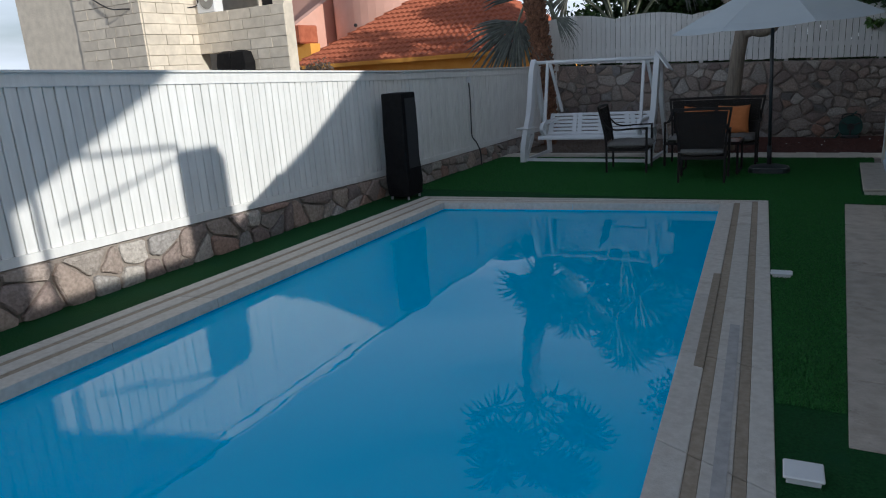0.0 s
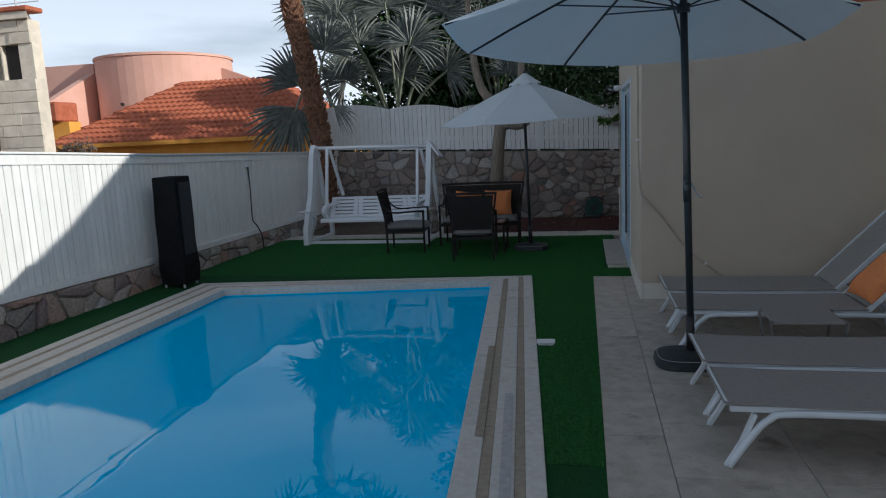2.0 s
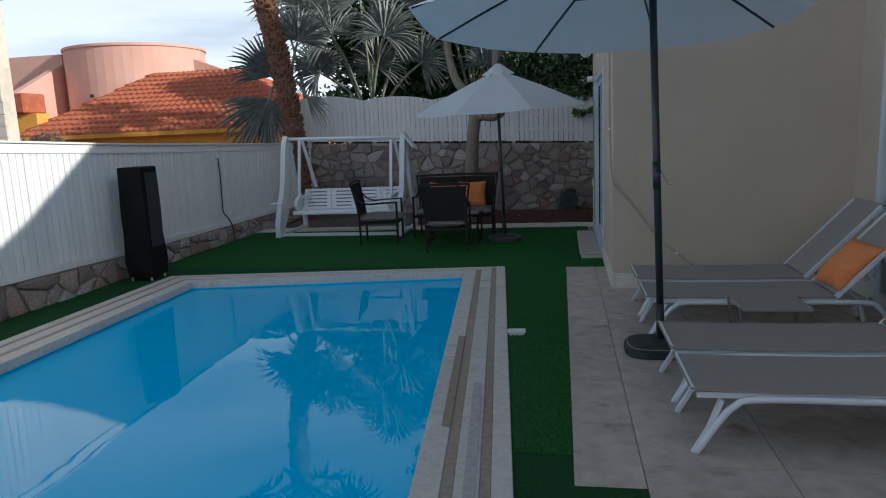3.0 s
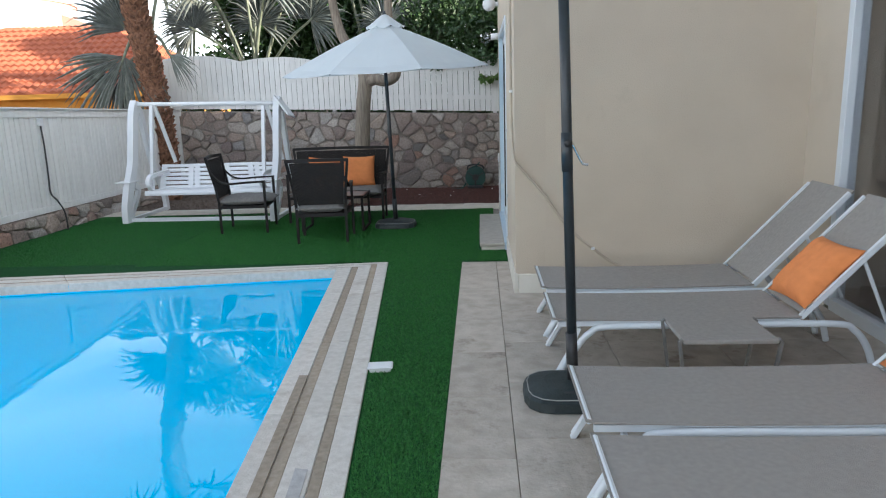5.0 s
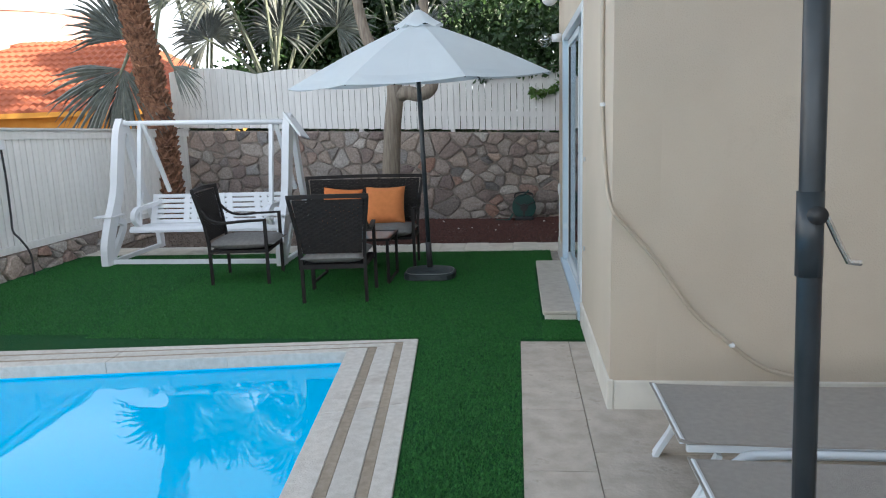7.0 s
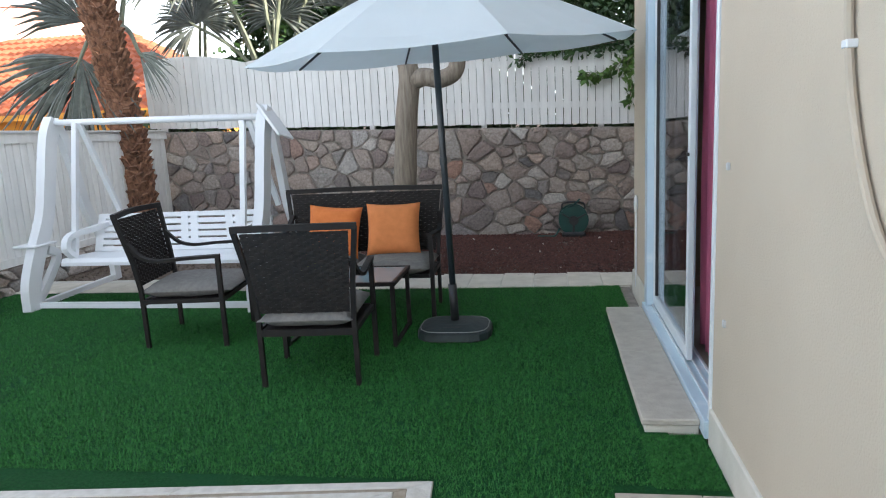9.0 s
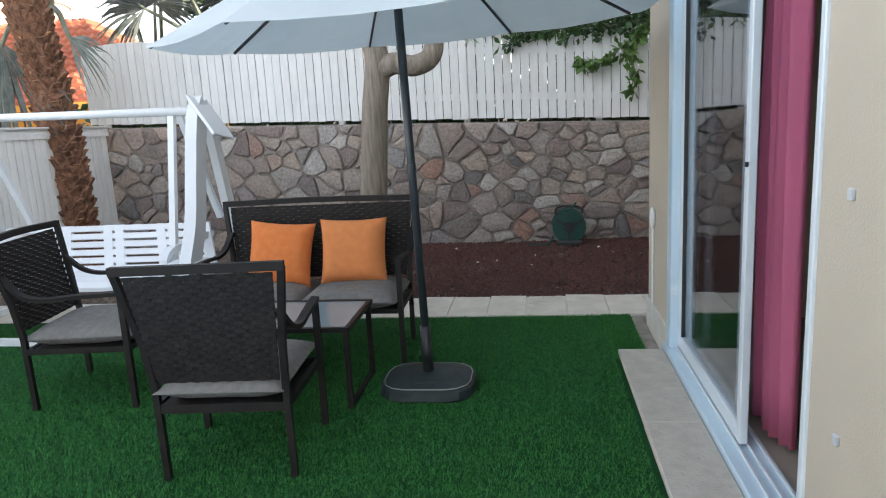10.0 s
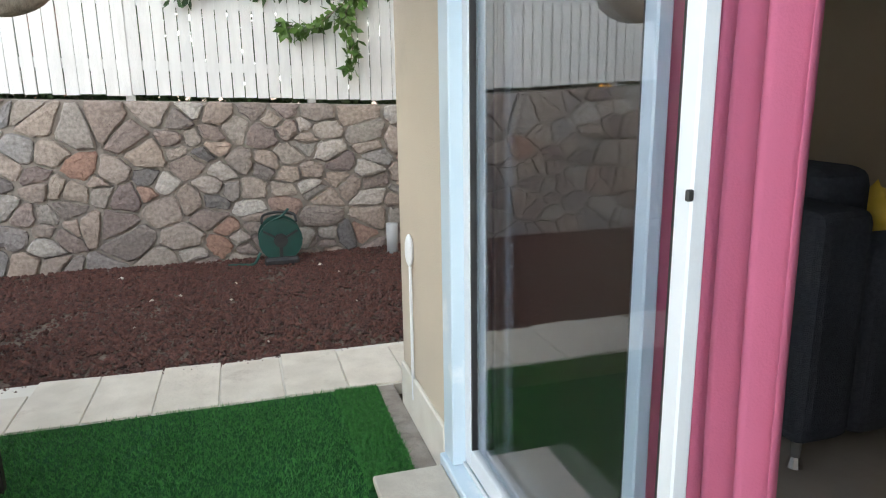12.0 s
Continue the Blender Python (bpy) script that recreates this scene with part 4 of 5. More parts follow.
# ---- sun loungers ----
def lounger(y0, y1, back, label):
    """Foot end at x 1.35, head towards the wall."""
    L = thing("sun_lounger", pose(1.35, (y0 + y1) / 2, 0), label, "lounger", "sun loungers on the patio")
    h = (y1 - y0) / 2
    hinge, zs = 1.33, .345
    a = radians(back)
    for s in (-1, 1):
        yy = s * (h - .02)
        part("side_rail", tube(bow([(.0, yy, .01), (.10, yy, .17), (.18, yy, .265), (.30, yy, .30), (.9, yy, .30), (1.5, yy, .30), (1.62, yy, .26), (1.70, yy, .15), (1.74, yy, .01)], 5), .019, 10), ALU, L, smooth=True)
        part("leg", tube([(-.01, yy * .93, .0), (.06, yy * .93, .13), (.12, yy * .93, .29)], .016, flat=(.034, .022)), ALU, L)
        part("seat_rail", tube([(.0, yy * .93, zs - .030), (hinge, yy * .93, zs - .030)], .012, flat=(.022, .03)), ALU, L)
        part("back_rail", tube([(hinge, yy * .94, zs - .012), (hinge + .80 * math.cos(a), yy * .94, zs + .80 * math.sin(a))], .012, flat=(.022, .03)), ALU, L)
        part("prop", tube([(hinge + .45 * math.cos(a), yy * .9, zs + .44 * math.sin(a)), (hinge + .47, yy * .9, .30)], .011, 8), ALU, L)
    bm = bmesh.new()
    pts = [(-.035, zs + .012), (.0, zs + .004), (.4, zs - .006), (.9, zs - .006), (hinge, zs + .002)]
    loft([[(x, -h + .015, z), (x, h - .015, z), (x, h - .015, z - .008), (x, -h + .015, z - .008)] for x, z in pts], bm=bm)
    part("seat_sling", bm, SLING, L, "taupe woven sling")
    bm = bmesh.new()
    loft([[(hinge + .01 + f * math.cos(a), -h + .03, zs + .012 + f * math.sin(a)), (hinge + .01 + f * math.cos(a), h - .03, zs + .012 + f * math.sin(a)),
           (hinge + .018 + f * math.cos(a), h - .03, zs + .004 + f * math.sin(a)), (hinge + .018 + f * math.cos(a), -h + .03, zs + .004 + f * math.sin(a))] for f in (0, .2, .4, .6, .81)], bm=bm)
    part("back_sling", bm, SLING, L, "taupe woven sling")
    part("foot_bar", tube([(-.02, -h + .03, zs), (-.02, h - .03, zs)], .013, 8), ALU, L)
    part("cross_bar", tube([(.3, -h + .03, .30), (.3, h - .03, .30)], .012, 8), ALU, L)
    return L


lounger(-2.27, -1.66, 46, "taupe sling sun lounger with white frame, back raised, by the wall")
lounger(-2.94, -2.37, 46, "taupe sling sun lounger with white frame and an orange pillow")
lounger(-4.20, -3.60, 44, "taupe sling sun lounger with white frame beside the parasol")
lounger(-4.86, -4.27, 42, "taupe sling sun lounger with white frame at the patio's edge")
pillow(pose(2.83, -2.70, .545, 0, -46, 4), .44, ORANGE, "orange square pillow on a sun lounger")
pillow(pose(2.80, -3.92, .53, 0, -44, -6), .44, ORANGE, "orange square pillow on a sun lounger")

st = thing("side_table", pose(2.16, -3.15, 0), "low taupe side table between the loungers", "table")
part("top", box(-.235, .235, -.175, .175, .335, .36, .006), SLING, st)
for s in (-1, 1):
    for yy in (-.165, .165):
        part("leg", tube([(s * .235, yy, .36), (s * .25, yy, .35), (s * .20, yy, .0)], .01, flat=(.022, .014)), CUSH, st)

# ---- swing seat ----
sw = thing("garden_swing", pose(0, 0, 0), "white moulded garden swing bench with slotted back", "swing")
SXL, SXR = -4.06, -1.93


def plate(poly, x0, x1, bm=None):
    """A flat side piece cut to a (y, z) outline."""
    bm = bm or bmesh.new()
    a = [bm.verts.new((x0, y, z)) for y, z in poly]
    b = [bm.verts.new((x1, y, z)) for y, z in poly]
    bm.faces.new(a)
    bm.faces.new(b[::-1])
    for i in range(len(poly)):
        bm.faces.new((a[i], a[(i + 1) % len(poly)], b[(i + 1) % len(poly)], b[i]))
    bmesh.ops.recalc_face_normals(bm, faces=bm.faces[:])
    return bm


for sx, y_off in ((SXL, 0), (SXR, -.06)):
    for front in (1, -1):
        yc = 3.36 + y_off
        ln = [(yc - front * .62, .0), (yc - front * .60, .22), (yc - front * .48, .48), (yc - front * .30, .80), (yc - front * .20, 1.15), (yc - front * .10, 1.5), (yc, 1.66)]
        pts = bow([(sx, a, b) for a, b in ln], 5)
        part("leg", tube(pts, .03, flat=(.085, .15) if front == 1 else (.06, .10)), WHITEP, sw)
    part("foot_brace", tube(bow([(sx, yc - .58, .03), (sx, yc - .40, .20), (sx, yc - .22, .42), (sx, yc - .33, .50)], 5), .02, flat=(.05, .075)), WHITEP, sw)
    part("foot_rail", tube([(sx, yc - .6, .03), (sx, yc + .6, .03)], .02, flat=(.05, .05)), WHITEP, sw)
    part("cup_shelf", box(sx - .16, sx + .06, yc - .56, yc - .26, .55, .572, .006), WHITEP, sw)
part("beam", tube([(SXL - .05, 3.34, 1.645), (SXR + .03, 3.28, 1.60)], .030, 12), WHITEP, sw, smooth=True)
part("foot_stretcher", tube([(SXL, 2.80, .035), (SXR, 2.74, .035)], .02, flat=(.04, .05)), WHITEP, sw)
bm = box(-.012, .012, -.24, .24, -.03, .03, .004)
bmesh.ops.transform(bm, matrix=pose(SXR + .10, 3.22, 1.55, -14, -38, 0) @ Matrix.Diagonal((1, .5, 6, 1)), verts=bm.verts)
part("canopy_bracket", bm, WHITEP, sw)
for hx in (-3.80, -2.16):
    part("hanger", tube([(hx, 3.31, 1.63), (hx, 3.05, .44)], .02, flat=(.045, .045)), WHITEP, sw)
    part("hanger", tube([(hx + .04, 3.31, 1.63), (hx + .14, 3.60, .78)], .02, flat=(.045, .04)), WHITEP, sw)
    part("armrest", tube(bow([(hx + .04, 3.60, .66), (hx + .02, 3.3, .64), (hx, 3.02, .62), (hx, 2.94, .52), (hx + .02, 3.02, .42)], 5), .02, flat=(.06, .05)), WHITEP, sw)
X0, X1 = -3.88, -2.02
bm = bmesh.new()
loft([[(X0, y, z), (X1, y, z), (X1, y, z - .03), (X0, y, z - .03)] for y, z in ((2.95, .385), (2.98, .42), (3.2, .41), (3.46, .395))], bm=bm)
part("seat", bm, WHITEP, sw)
rails = 6
for j in range(rails):
    f0, f1 = j / rails, (j + .68) / rails
    bm = bmesh.new()
    loft([[(X0 + .03 * f, lerp(3.44, 3.55, f), lerp(.40, .77, f)), (X1 - .08 * f, lerp(3.44, 3.55, f), lerp(.40, .77, f)), (X1 - .08 * f, lerp(3.462, 3.572, f), lerp(.39, .76, f)), (X0 + .03 * f, lerp(3.462, 3.572, f), lerp(.39, .76, f))] for f in (f0, f1)], bm=bm)
    part("back_slat", bm, WHITEP, sw)
for u in (0, .235, .29, .49, .545, .745, .80, .955):
    wd_ = .055 if u not in (0, .955) else .07
    u1 = u + wd_ * (.75 if u not in (0, .955) else .64)
    bm = bmesh.new()
    loft([[(lerp(X0 + .03 * f, X1 - .08 * f, a), lerp(3.438, 3.548, f) + o, lerp(.40, .77, f)) for a, o in ((u, 0), (u1, 0), (u1, .026), (u, .026))] for f in (0.01, .945)], bm=bm)
    part("back_stile", bm, WHITEP, sw)

# ---- along the fence ----
hc = thing("covered_heater", pose(-4.455, -.50, 0, rz=0), "tall black fabric cover over a patio heater by the fence", "cover")


def sq(w, d, z, n=5, jit=.0):
    out = []
    for sx, sy in ((1, 1), (-1, 1), (-1, -1), (1, -1)):
        for k in range(3):
            a = math.atan2(sy, sx) - math.pi / 4 + k * math.pi / 4
            out.append((sx * (w / 2 - .03) + .03 * math.cos(a) + jit * noise.noise((sx * 3, k, z * 6)), sy * (d / 2 - .03) + .03 * math.sin(a) + jit * noise.noise((k, sy * 3, z * 6)), z))
    return out


part("cover", loft([sq(.34, .37, .05, jit=.02), sq(.35, .39, .25, jit=.025), sq(.335, .375, .55, jit=.02), sq(.33, .37, .9, jit=.02), sq(.325, .365, 1.2, jit=.01), sq(.32, .36, 1.385), sq(.305, .345, 1.40), sq(.2, .2, 1.402)]), BLACKC, hc, "slack black fabric with folds")
part("mesh_panel", box(.176, .180, -.13, .13, .42, 1.33, .0015), BLUEDARK_MESH, hc, "fine dark grey mesh panel")
for sx, sy in ((-.13, -.14), (.13, -.14), (.13, .14), (-.13, .14)):
    part("caster", tube([(sx, sy, .0), (sx, sy, .06)], .016, 8), GREYPL, hc)
ho = thing("shower_hose", pose(FX + .02, 2.2, 0), "black hose hanging from a white tap on the fence", "hose")
part("pipe", tube(bow([(0, 0, 1.42), (0.01, .0, 1.1), (.01, -.01, .7), (.03, -.04, .52), (.09, -.02, .42), (.12, .06, .25), (.14, .05, .01)], 5), .011, 8), RUBBER, ho)
part("tap", box(-.03, .03, -.03, .03, 1.40, 1.50, .006), WHITEP, ho)

# ---- along the house ----
lm = thing("wall_lamp", pose(HX, 2.75, 2.76), "white globe wall lamp on the house corner", "lamp")
bm = bmesh.new()
bmesh.ops.create_uvsphere(bm, u_segments=16, v_segments=10, radius=.085)
bmesh.ops.translate(bm, vec=(-.12, 0, 0), verts=bm.verts)
part("globe", bm, WHITEP, lm, smooth=True)
part("bracket", tube([(0, 0, 0), (-.06, 0, 0)], .03, 10), WHITEP, lm)
lm = thing("wall_lamp", pose(HX, 2.75, 2.36), "clear glass bulb lamp in a white holder on the wall", "lamp")
bm = bmesh.new()
bmesh.ops.create_uvsphere(bm, u_segments=16, v_segments=10, radius=.07)
bmesh.ops.translate(bm, vec=(-.17, 0, -.02), verts=bm.verts)
bb = part("bulb", bm, BULB, lm, smooth=True)
bb.visible_shadow = False
part("filament", tube([(-.13, 0, -.01), (-.18, 0, -.02)], .008, 6), CHROME, lm)
part("holder", tube([(0, 0, 0), (-.10, 0, -.005)], [.045, .04], 12), WHITEP, lm, smooth=True)
cd = thing("conduit", pose(0, 0, 0), "beige corrugated conduit hanging loosely down the house wall", "conduit")
part("tube", tube(bow([(HX - .014, -.80, 2.7), (HX - .014, -.82, 2.1), (HX - .014, -.85, 1.61), (HX - .014, -1.0, 1.27), (HX - .006, HY - .012, 1.10), (HX + .07, HY - .018, 1.0), (1.42, HY - .018, .83), (1.62, HY - .018, .55), (1.82, HY - .018, .37), (2.0, HY - .018, .24), (2.2, HY - .03, .19)], 7), .011, 8), HOSE, cd)
for p in ((HX - .012, -.85, 1.62), (1.82, HY - .018, .37)):
    part("clip", box(p[0] - .014, p[0] + .014, p[1] - .016, p[1] + .016, p[2] - .01, p[2] + .01, .003), WHITEP, cd)
for z in (.62, 1.26):
    sc_ = tagged(obj("wall_plug", box(HX - .012, HX + .001, .208, .232, z - .015, z + .015, .003), GREYPL), "small clear plastic wall plug on plaster", "wall plug")
cl = thing("cable", pose(0, 0, 0), "thin white cable and oval cover on the house corner", "cable")
part("wire", tube([(HX - .012, 2.93, .10), (HX - .012, 2.93, .70)], .007, 6), WHITEP, cl)
bm = bmesh.new()
bmesh.ops.create_uvsphere(bm, u_segments=12, v_segments=8, radius=1)
bmesh.ops.transform(bm, matrix=pose(HX - .014, 2.93, .77) @ Matrix.Diagonal((.018, .035, .07, 1)), verts=bm.verts)
part("cover", bm, WHITEP, cl, smooth=True)

# ---- in the gravel bed ----
rl = thing("hose_reel", pose(.84, 6.42, bed_z(.84, 6.42)), "dark green plastic garden hose reel standing on gravel", "hose reel")


def disc(r, y0, y1, z, n=24):
    return tube([(0, y0, z), (0, y1, z)], r, n)


part("drum", disc(.12, -.08, .10, .22), RUBBER, rl, smooth=True)
part("flange", disc(.19, -.10, -.08, .22), GREENP, rl)
part("flange", disc(.19, .10, .12, .22), GREENP, rl)
part("hub", disc(.06, -.135, -.10, .22), RUBBER, rl)
for k in range(3):
    a = k * math.tau / 3 + .5
    part("spoke", tube([(0, -.112, .22), (.17 * math.cos(a), -.112, .22 + .17 * math.sin(a))], .012, flat=(.03, .016)), RUBBER, rl)
for k in range(5):
    bm = bmesh.new()
    pts = [((.135 + .012 * (k % 2)) * math.cos(q * math.tau / 20), -.065 + k * .036, .22 + (.135 + .012 * (k % 2)) * math.sin(q * math.tau / 20)) for q in range(21)]
    part("hose", tube(pts, .016, 6), GREENP, rl)
part("foot", box(-.15, .15, -.17, -.05, 0, .07, .02), RUBBER, rl)
part("handle", tube(bow([(-.15, .0, .36), (-.13, .06, .42), (0, .08, .44), (.13, .06, .42), (.15, .0, .36)], 5), .012, 8), RUBBER, rl)
part("hose_end", tube(bow([(-.05, -.1, .40), (.02, -.13, .44), (.08, -.12, .50)], 5), .012, 6), GREENP, rl)
part("hose_tail", tube(bow([(-.18, -.1, .12), (-.24, -.12, .03), (-.34, -.05, .012), (-.46, -.02, .01)], 5), .012, 6), GREENP, rl)
tagged(obj("drain_pipe", tube([(1.86, 6.40, -.1), (1.86, 6.40, .20)], .055, 14), GREYPL, smooth=True), "short grey plastic pipe standing in the gravel", "pipe")


# ---- plants ----
def fan_leaf(parent, base, hub, normal, R, material, spread=300, n=34, droop=.25, seed=0):
    """Palm fan: a stalk from base to hub and n folded blades around it."""
    r = random.Random(seed)
    base, hub, nrm = Vector(base), Vector(hub), Vector(normal).normalized()
    axis = (hub - base)
    axis = (axis - nrm * axis.dot(nrm)).normalized()
    side = nrm.cross(axis)
    bm = bmesh.new()
    for k in range(n):
        a = radians(spread) * ((k + .5) / n - .5)
        d = axis * math.cos(a) + side * math.sin(a)
        e = nrm.cross(d)
        L = R * (1 - .28 * (abs(a) / radians(spread / 2)) ** 2) * r.uniform(.9, 1.06)
        wmax = .62 * math.radians(spread) / n * R * .48
        mids, drop, wob = [], Vector((0, 0, -1)), r.uniform(.8, 1.05)
        d = (d + nrm * r.uniform(-.10, .10)).normalized()
        for s in (.03, .30, .48, .66, .84, 1.0):
            c = hub + d * (L * s) + nrm * (.06 * R * math.sin(s * 2)) + drop * (droop * L * max(0, s - .45) ** 2 * r.uniform(.7, 1.5) * 2)
            w = wmax * (s / .48 if s < .48 else ((1.01 - s) / .53) ** .8) * wob
            mids.append((bm.verts.new(c + e * w), bm.verts.new(c + nrm * (w * .95)), bm.verts.new(c - e * w)))
        for p, q in zip(mids, mids[1:]):
            bm.faces.new((p[0], p[1], q[1], q[0]))
            bm.faces.new((p[1], p[2], q[2], q[1]))
    lf = part("leaf", bm, material, parent)
    mid_ = base.lerp(hub, .5) + Vector((0, 0, .10 * (hub - base).length))
    part("stalk", tube(bow([base, mid_, hub, hub + axis * R * .18], 4), [.040 - .0022 * k for k in range(13)], 7), STALK, lf)
    return lf


palm = thing("palm_tree", pose(-4.78, 5.72, 0), "palm with a thick shaggy brown trunk", "palm")
TR = bow([(0, 0, -.15), (0, 0, .7), (-.05, 0, 1.6), (-.16, 0, 2.5), (-.29, 0, 3.4), (-.52, 0, 4.6), (-.55, 0, 6.2)], 6)
part("trunk", tube(TR, [.18 + .015 * math.sin(k) for k in range(len(TR))], 14), BARK, palm, smooth=True)
bt = None
bm = bmesh.new()
for k in range(620):
    f = k / 620
    i = min(int(f * (len(TR) - 1)), len(TR) - 2)
    c = TR[i].lerp(TR[i + 1], f * (len(TR) - 1) - i)
    a = k * 2.399 + random.uniform(-.12, .12)
    d, e = Vector((math.cos(a), math.sin(a), 0)), Vector((-math.sin(a), math.cos(a), 0))
    w, h, o = random.uniform(.07, .105), random.uniform(.08, .15), random.uniform(.045, .095)
    lean, up = random.uniform(-.03, .03), Vector((0, 0, 1))
    foot = [c + d * .16 + e * w, c + d * .16 - e * w]
    lip = [c + d * (.165 + o) + e * (w * .42 + lean) + up * h, c + d * (.165 + o) - e * (w * .42 - lean) + up * (h + random.uniform(-.03, .03))]
    back_ = [p - d * .035 + up * .012 for p in lip] + [c + d * .14 + up * (h * .75)]
    v = [bm.verts.new(p) for p in foot + lip + back_]
    bm.faces.new((v[0], v[1], v[3], v[2]))
    bm.faces.new((v[2], v[3], v[5], v[4]))
    bm.faces.new((v[0], v[2], v[4], v[6]))
    bm.faces.new((v[1], v[6], v[5], v[3]))
    bm.faces.new((v[4], v[5], v[6]))
s_ = part("leaf_base", bm, BARK, palm, "shaggy cut leaf bases")
s_["kind"] = "stuff"
for k in range(12):
    a = k * math.tau / 12
    fan_leaf(palm, (-.55, 0, 6.0), (-.55 + 1.1 * math.cos(a), 1.1 * math.sin(a), 6.4 + .5 * (k % 3)), (-.5 * math.cos(a), -.5 * math.sin(a), 1), 1.1, FROND2, 260, 26, .4, k)

low = thing("fan_palm", pose(-5.06, 6.15, 0), "low fan palm with drooping grey-green leaves by the trunk", "palm")
part("trunk", tube([(0, 0, -.1), (0, 0, 1.2), (.02, 0, 2.5)], [.08, .07, .06], 10), BARK, low, smooth=True)
for k, (b0, hub_, nrm_, R_, sp, dr) in enumerate((
        ((-.1, -.1, 3.0), (-.28, -.42, 2.50), (.12, -1, .2), 1.40, 150, .12),
        ((0, 0, 2.5), (-.22, -.32, 2.95), (.2, -1, .1), 1.15, 130, .25),
        ((.1, 0, 2.9), (.58, -.50, 2.50), (-.2, -1, .1), .70, 70, .35),
        ((-.1, 0, 2.6), (-.36, -.2, 2.35), (.1, -1, .35), 1.15, 120, .35),
        ((0, 0, 2.6), (.25, .1, 3.7), (.2, -.9, .3), 1.0, 200, .25))):
    fan_leaf(low, b0, hub_, nrm_, R_, FROND if k % 2 else FROND2, sp, 12 + sp // 12, dr, 40 + k)

FANS = {1: ((-.75, -.5, 4.05, 1.15), (.55, -.6, 3.95, 1.2), (-.1, -.2, 4.9, 1.25), (-1.45, .2, 4.9, 1.2), (1.3, .1, 4.7, 1.2), (-1.2, -.2, 3.2, .95), (1.35, -.3, 3.3, 1.0), (.1, .4, 5.7, 1.2), (.15, .1, 3.3, 1.0)),
        2: ((-.3, -.5, 4.6, 1.1), (.75, -.3, 3.9, 1.05), (.1, -.1, 5.4, 1.2), (-.9, .1, 5.5, 1.1), (.4, -.5, 3.2, .9)),
        3: ((-.4, -.3, 4.3, 1.1), (.5, -.2, 4.9, 1.15), (-.8, .2, 5.3, 1.1), (.3, -.4, 3.5, .95))}
for (px, py, hh, sd) in ((-3.9, 8.6, 2.3, 1), (-1.5, 9.4, 2.4, 2), (-6.0, 10.2, 2.2, 3)):
    bp_ = thing("fan_palm", pose(px, py, 0), "silver-grey fan palm behind the fence with large pleated leaves", "palm", "silver fan palms")
    part("trunk", tube([(0, 0, -.1), (0, 0, hh)], [.22, .18], 12), BARK, bp_, smooth=True)
    r = random.Random(sd)
    for k, (hx, hy, hz, R_) in enumerate(FANS[sd]):
        fan_leaf(bp_, (r.uniform(-.12, .12), 0, hh - .3), (hx, hy, hz), (r.uniform(-.35, .35), -1, r.uniform(.0, .45)), R_, FROND if k % 3 else FROND2, 250, 34, .3, sd * 100 + k)


def leaves(name, blobs, count, size, material, seed, parent=None):
    """Many small folded leaves scattered through blobs (x, y, z, rx, ry, rz)."""
    g = np.random.default_rng(seed)
    V, F = [], []
    wts = np.array([b[3] * b[4] * b[5] for b in blobs])
    idx = g.choice(len(blobs), count, p=wts / wts.sum())
    B = np.array(blobs)[idx]
    p = g.normal(size=(count, 3))
    p /= np.linalg.norm(p, axis=1)[:, None]
    c = B[:, :3] + p * (g.random(count) ** .45)[:, None] * B[:, 3:6] * g.uniform(.75, 1.12, (count, 1))
    d = g.normal(size=(count, 3)); d[:, 2] -= .5
    d /= np.linalg.norm(d, axis=1)[:, None]
    e = np.cross(d, g.normal(size=(count, 3))); e /= np.linalg.norm(e, axis=1)[:, None]
    n_ = np.cross(d, e)
    s = (size * g.uniform(.6, 1.3, count))[:, None]
    v = np.stack([c, c + d * s * .5 + e * s * .28 + n_ * s * .06, c + d * s, c + d * s * .5 - e * s * .28 + n_ * s * .06], 1)
    f = np.arange(count * 4).reshape(-1, 4)
    F = np.concatenate([f[:, [0, 1, 2]], f[:, [0, 2, 3]]])
    return raw(name, v.reshape(-1, 3).tolist(), F.tolist(), material, parent)


tr = thing("tree", pose(-.99, 4.38, -.08), "slender tree with smooth grey-brown bark and a crooked branch", "tree")
part("trunk", tube(bow([(-.02, 0, 0), (.0, 0, .45), (.05, 0, 1.0), (.10, 0, 1.6), (.15, 0, 2.05), (.04, .05, 2.35), (-.22, .1, 2.75), (-.36, .12, 3.6), (-.42, .15, 5)], 6), [.135 - .0012 * k if k < 24 else .106 - .0026 * (k - 24) for k in range(49)], 14), BARK2, tr, smooth=True)
part("limb", tube(bow([(.12, 0, 1.93), (.30, -.03, 2.0), (.48, -.05, 1.97), (.63, -.02, 2.06), (.63, .02, 2.32), (.55, .05, 2.8), (.60, .08, 4.2)], 6), [.095 - .0006 * k if k < 22 else .082 - .002 * (k - 22) for k in range(37)], 14), BARK2, tr, smooth=True)
crown = leaves("crown", [(-.4, .3, 5.0, 1.1, .9, .8), (1.1, .3, 4.7, 1.2, 1.0, .9), (.3, .4, 5.5, 1.3, 1.0, .7), (.6, 1.2, 4.2, 1.1, .6, .7)], 9000, .11, LEAF, 5, tr)

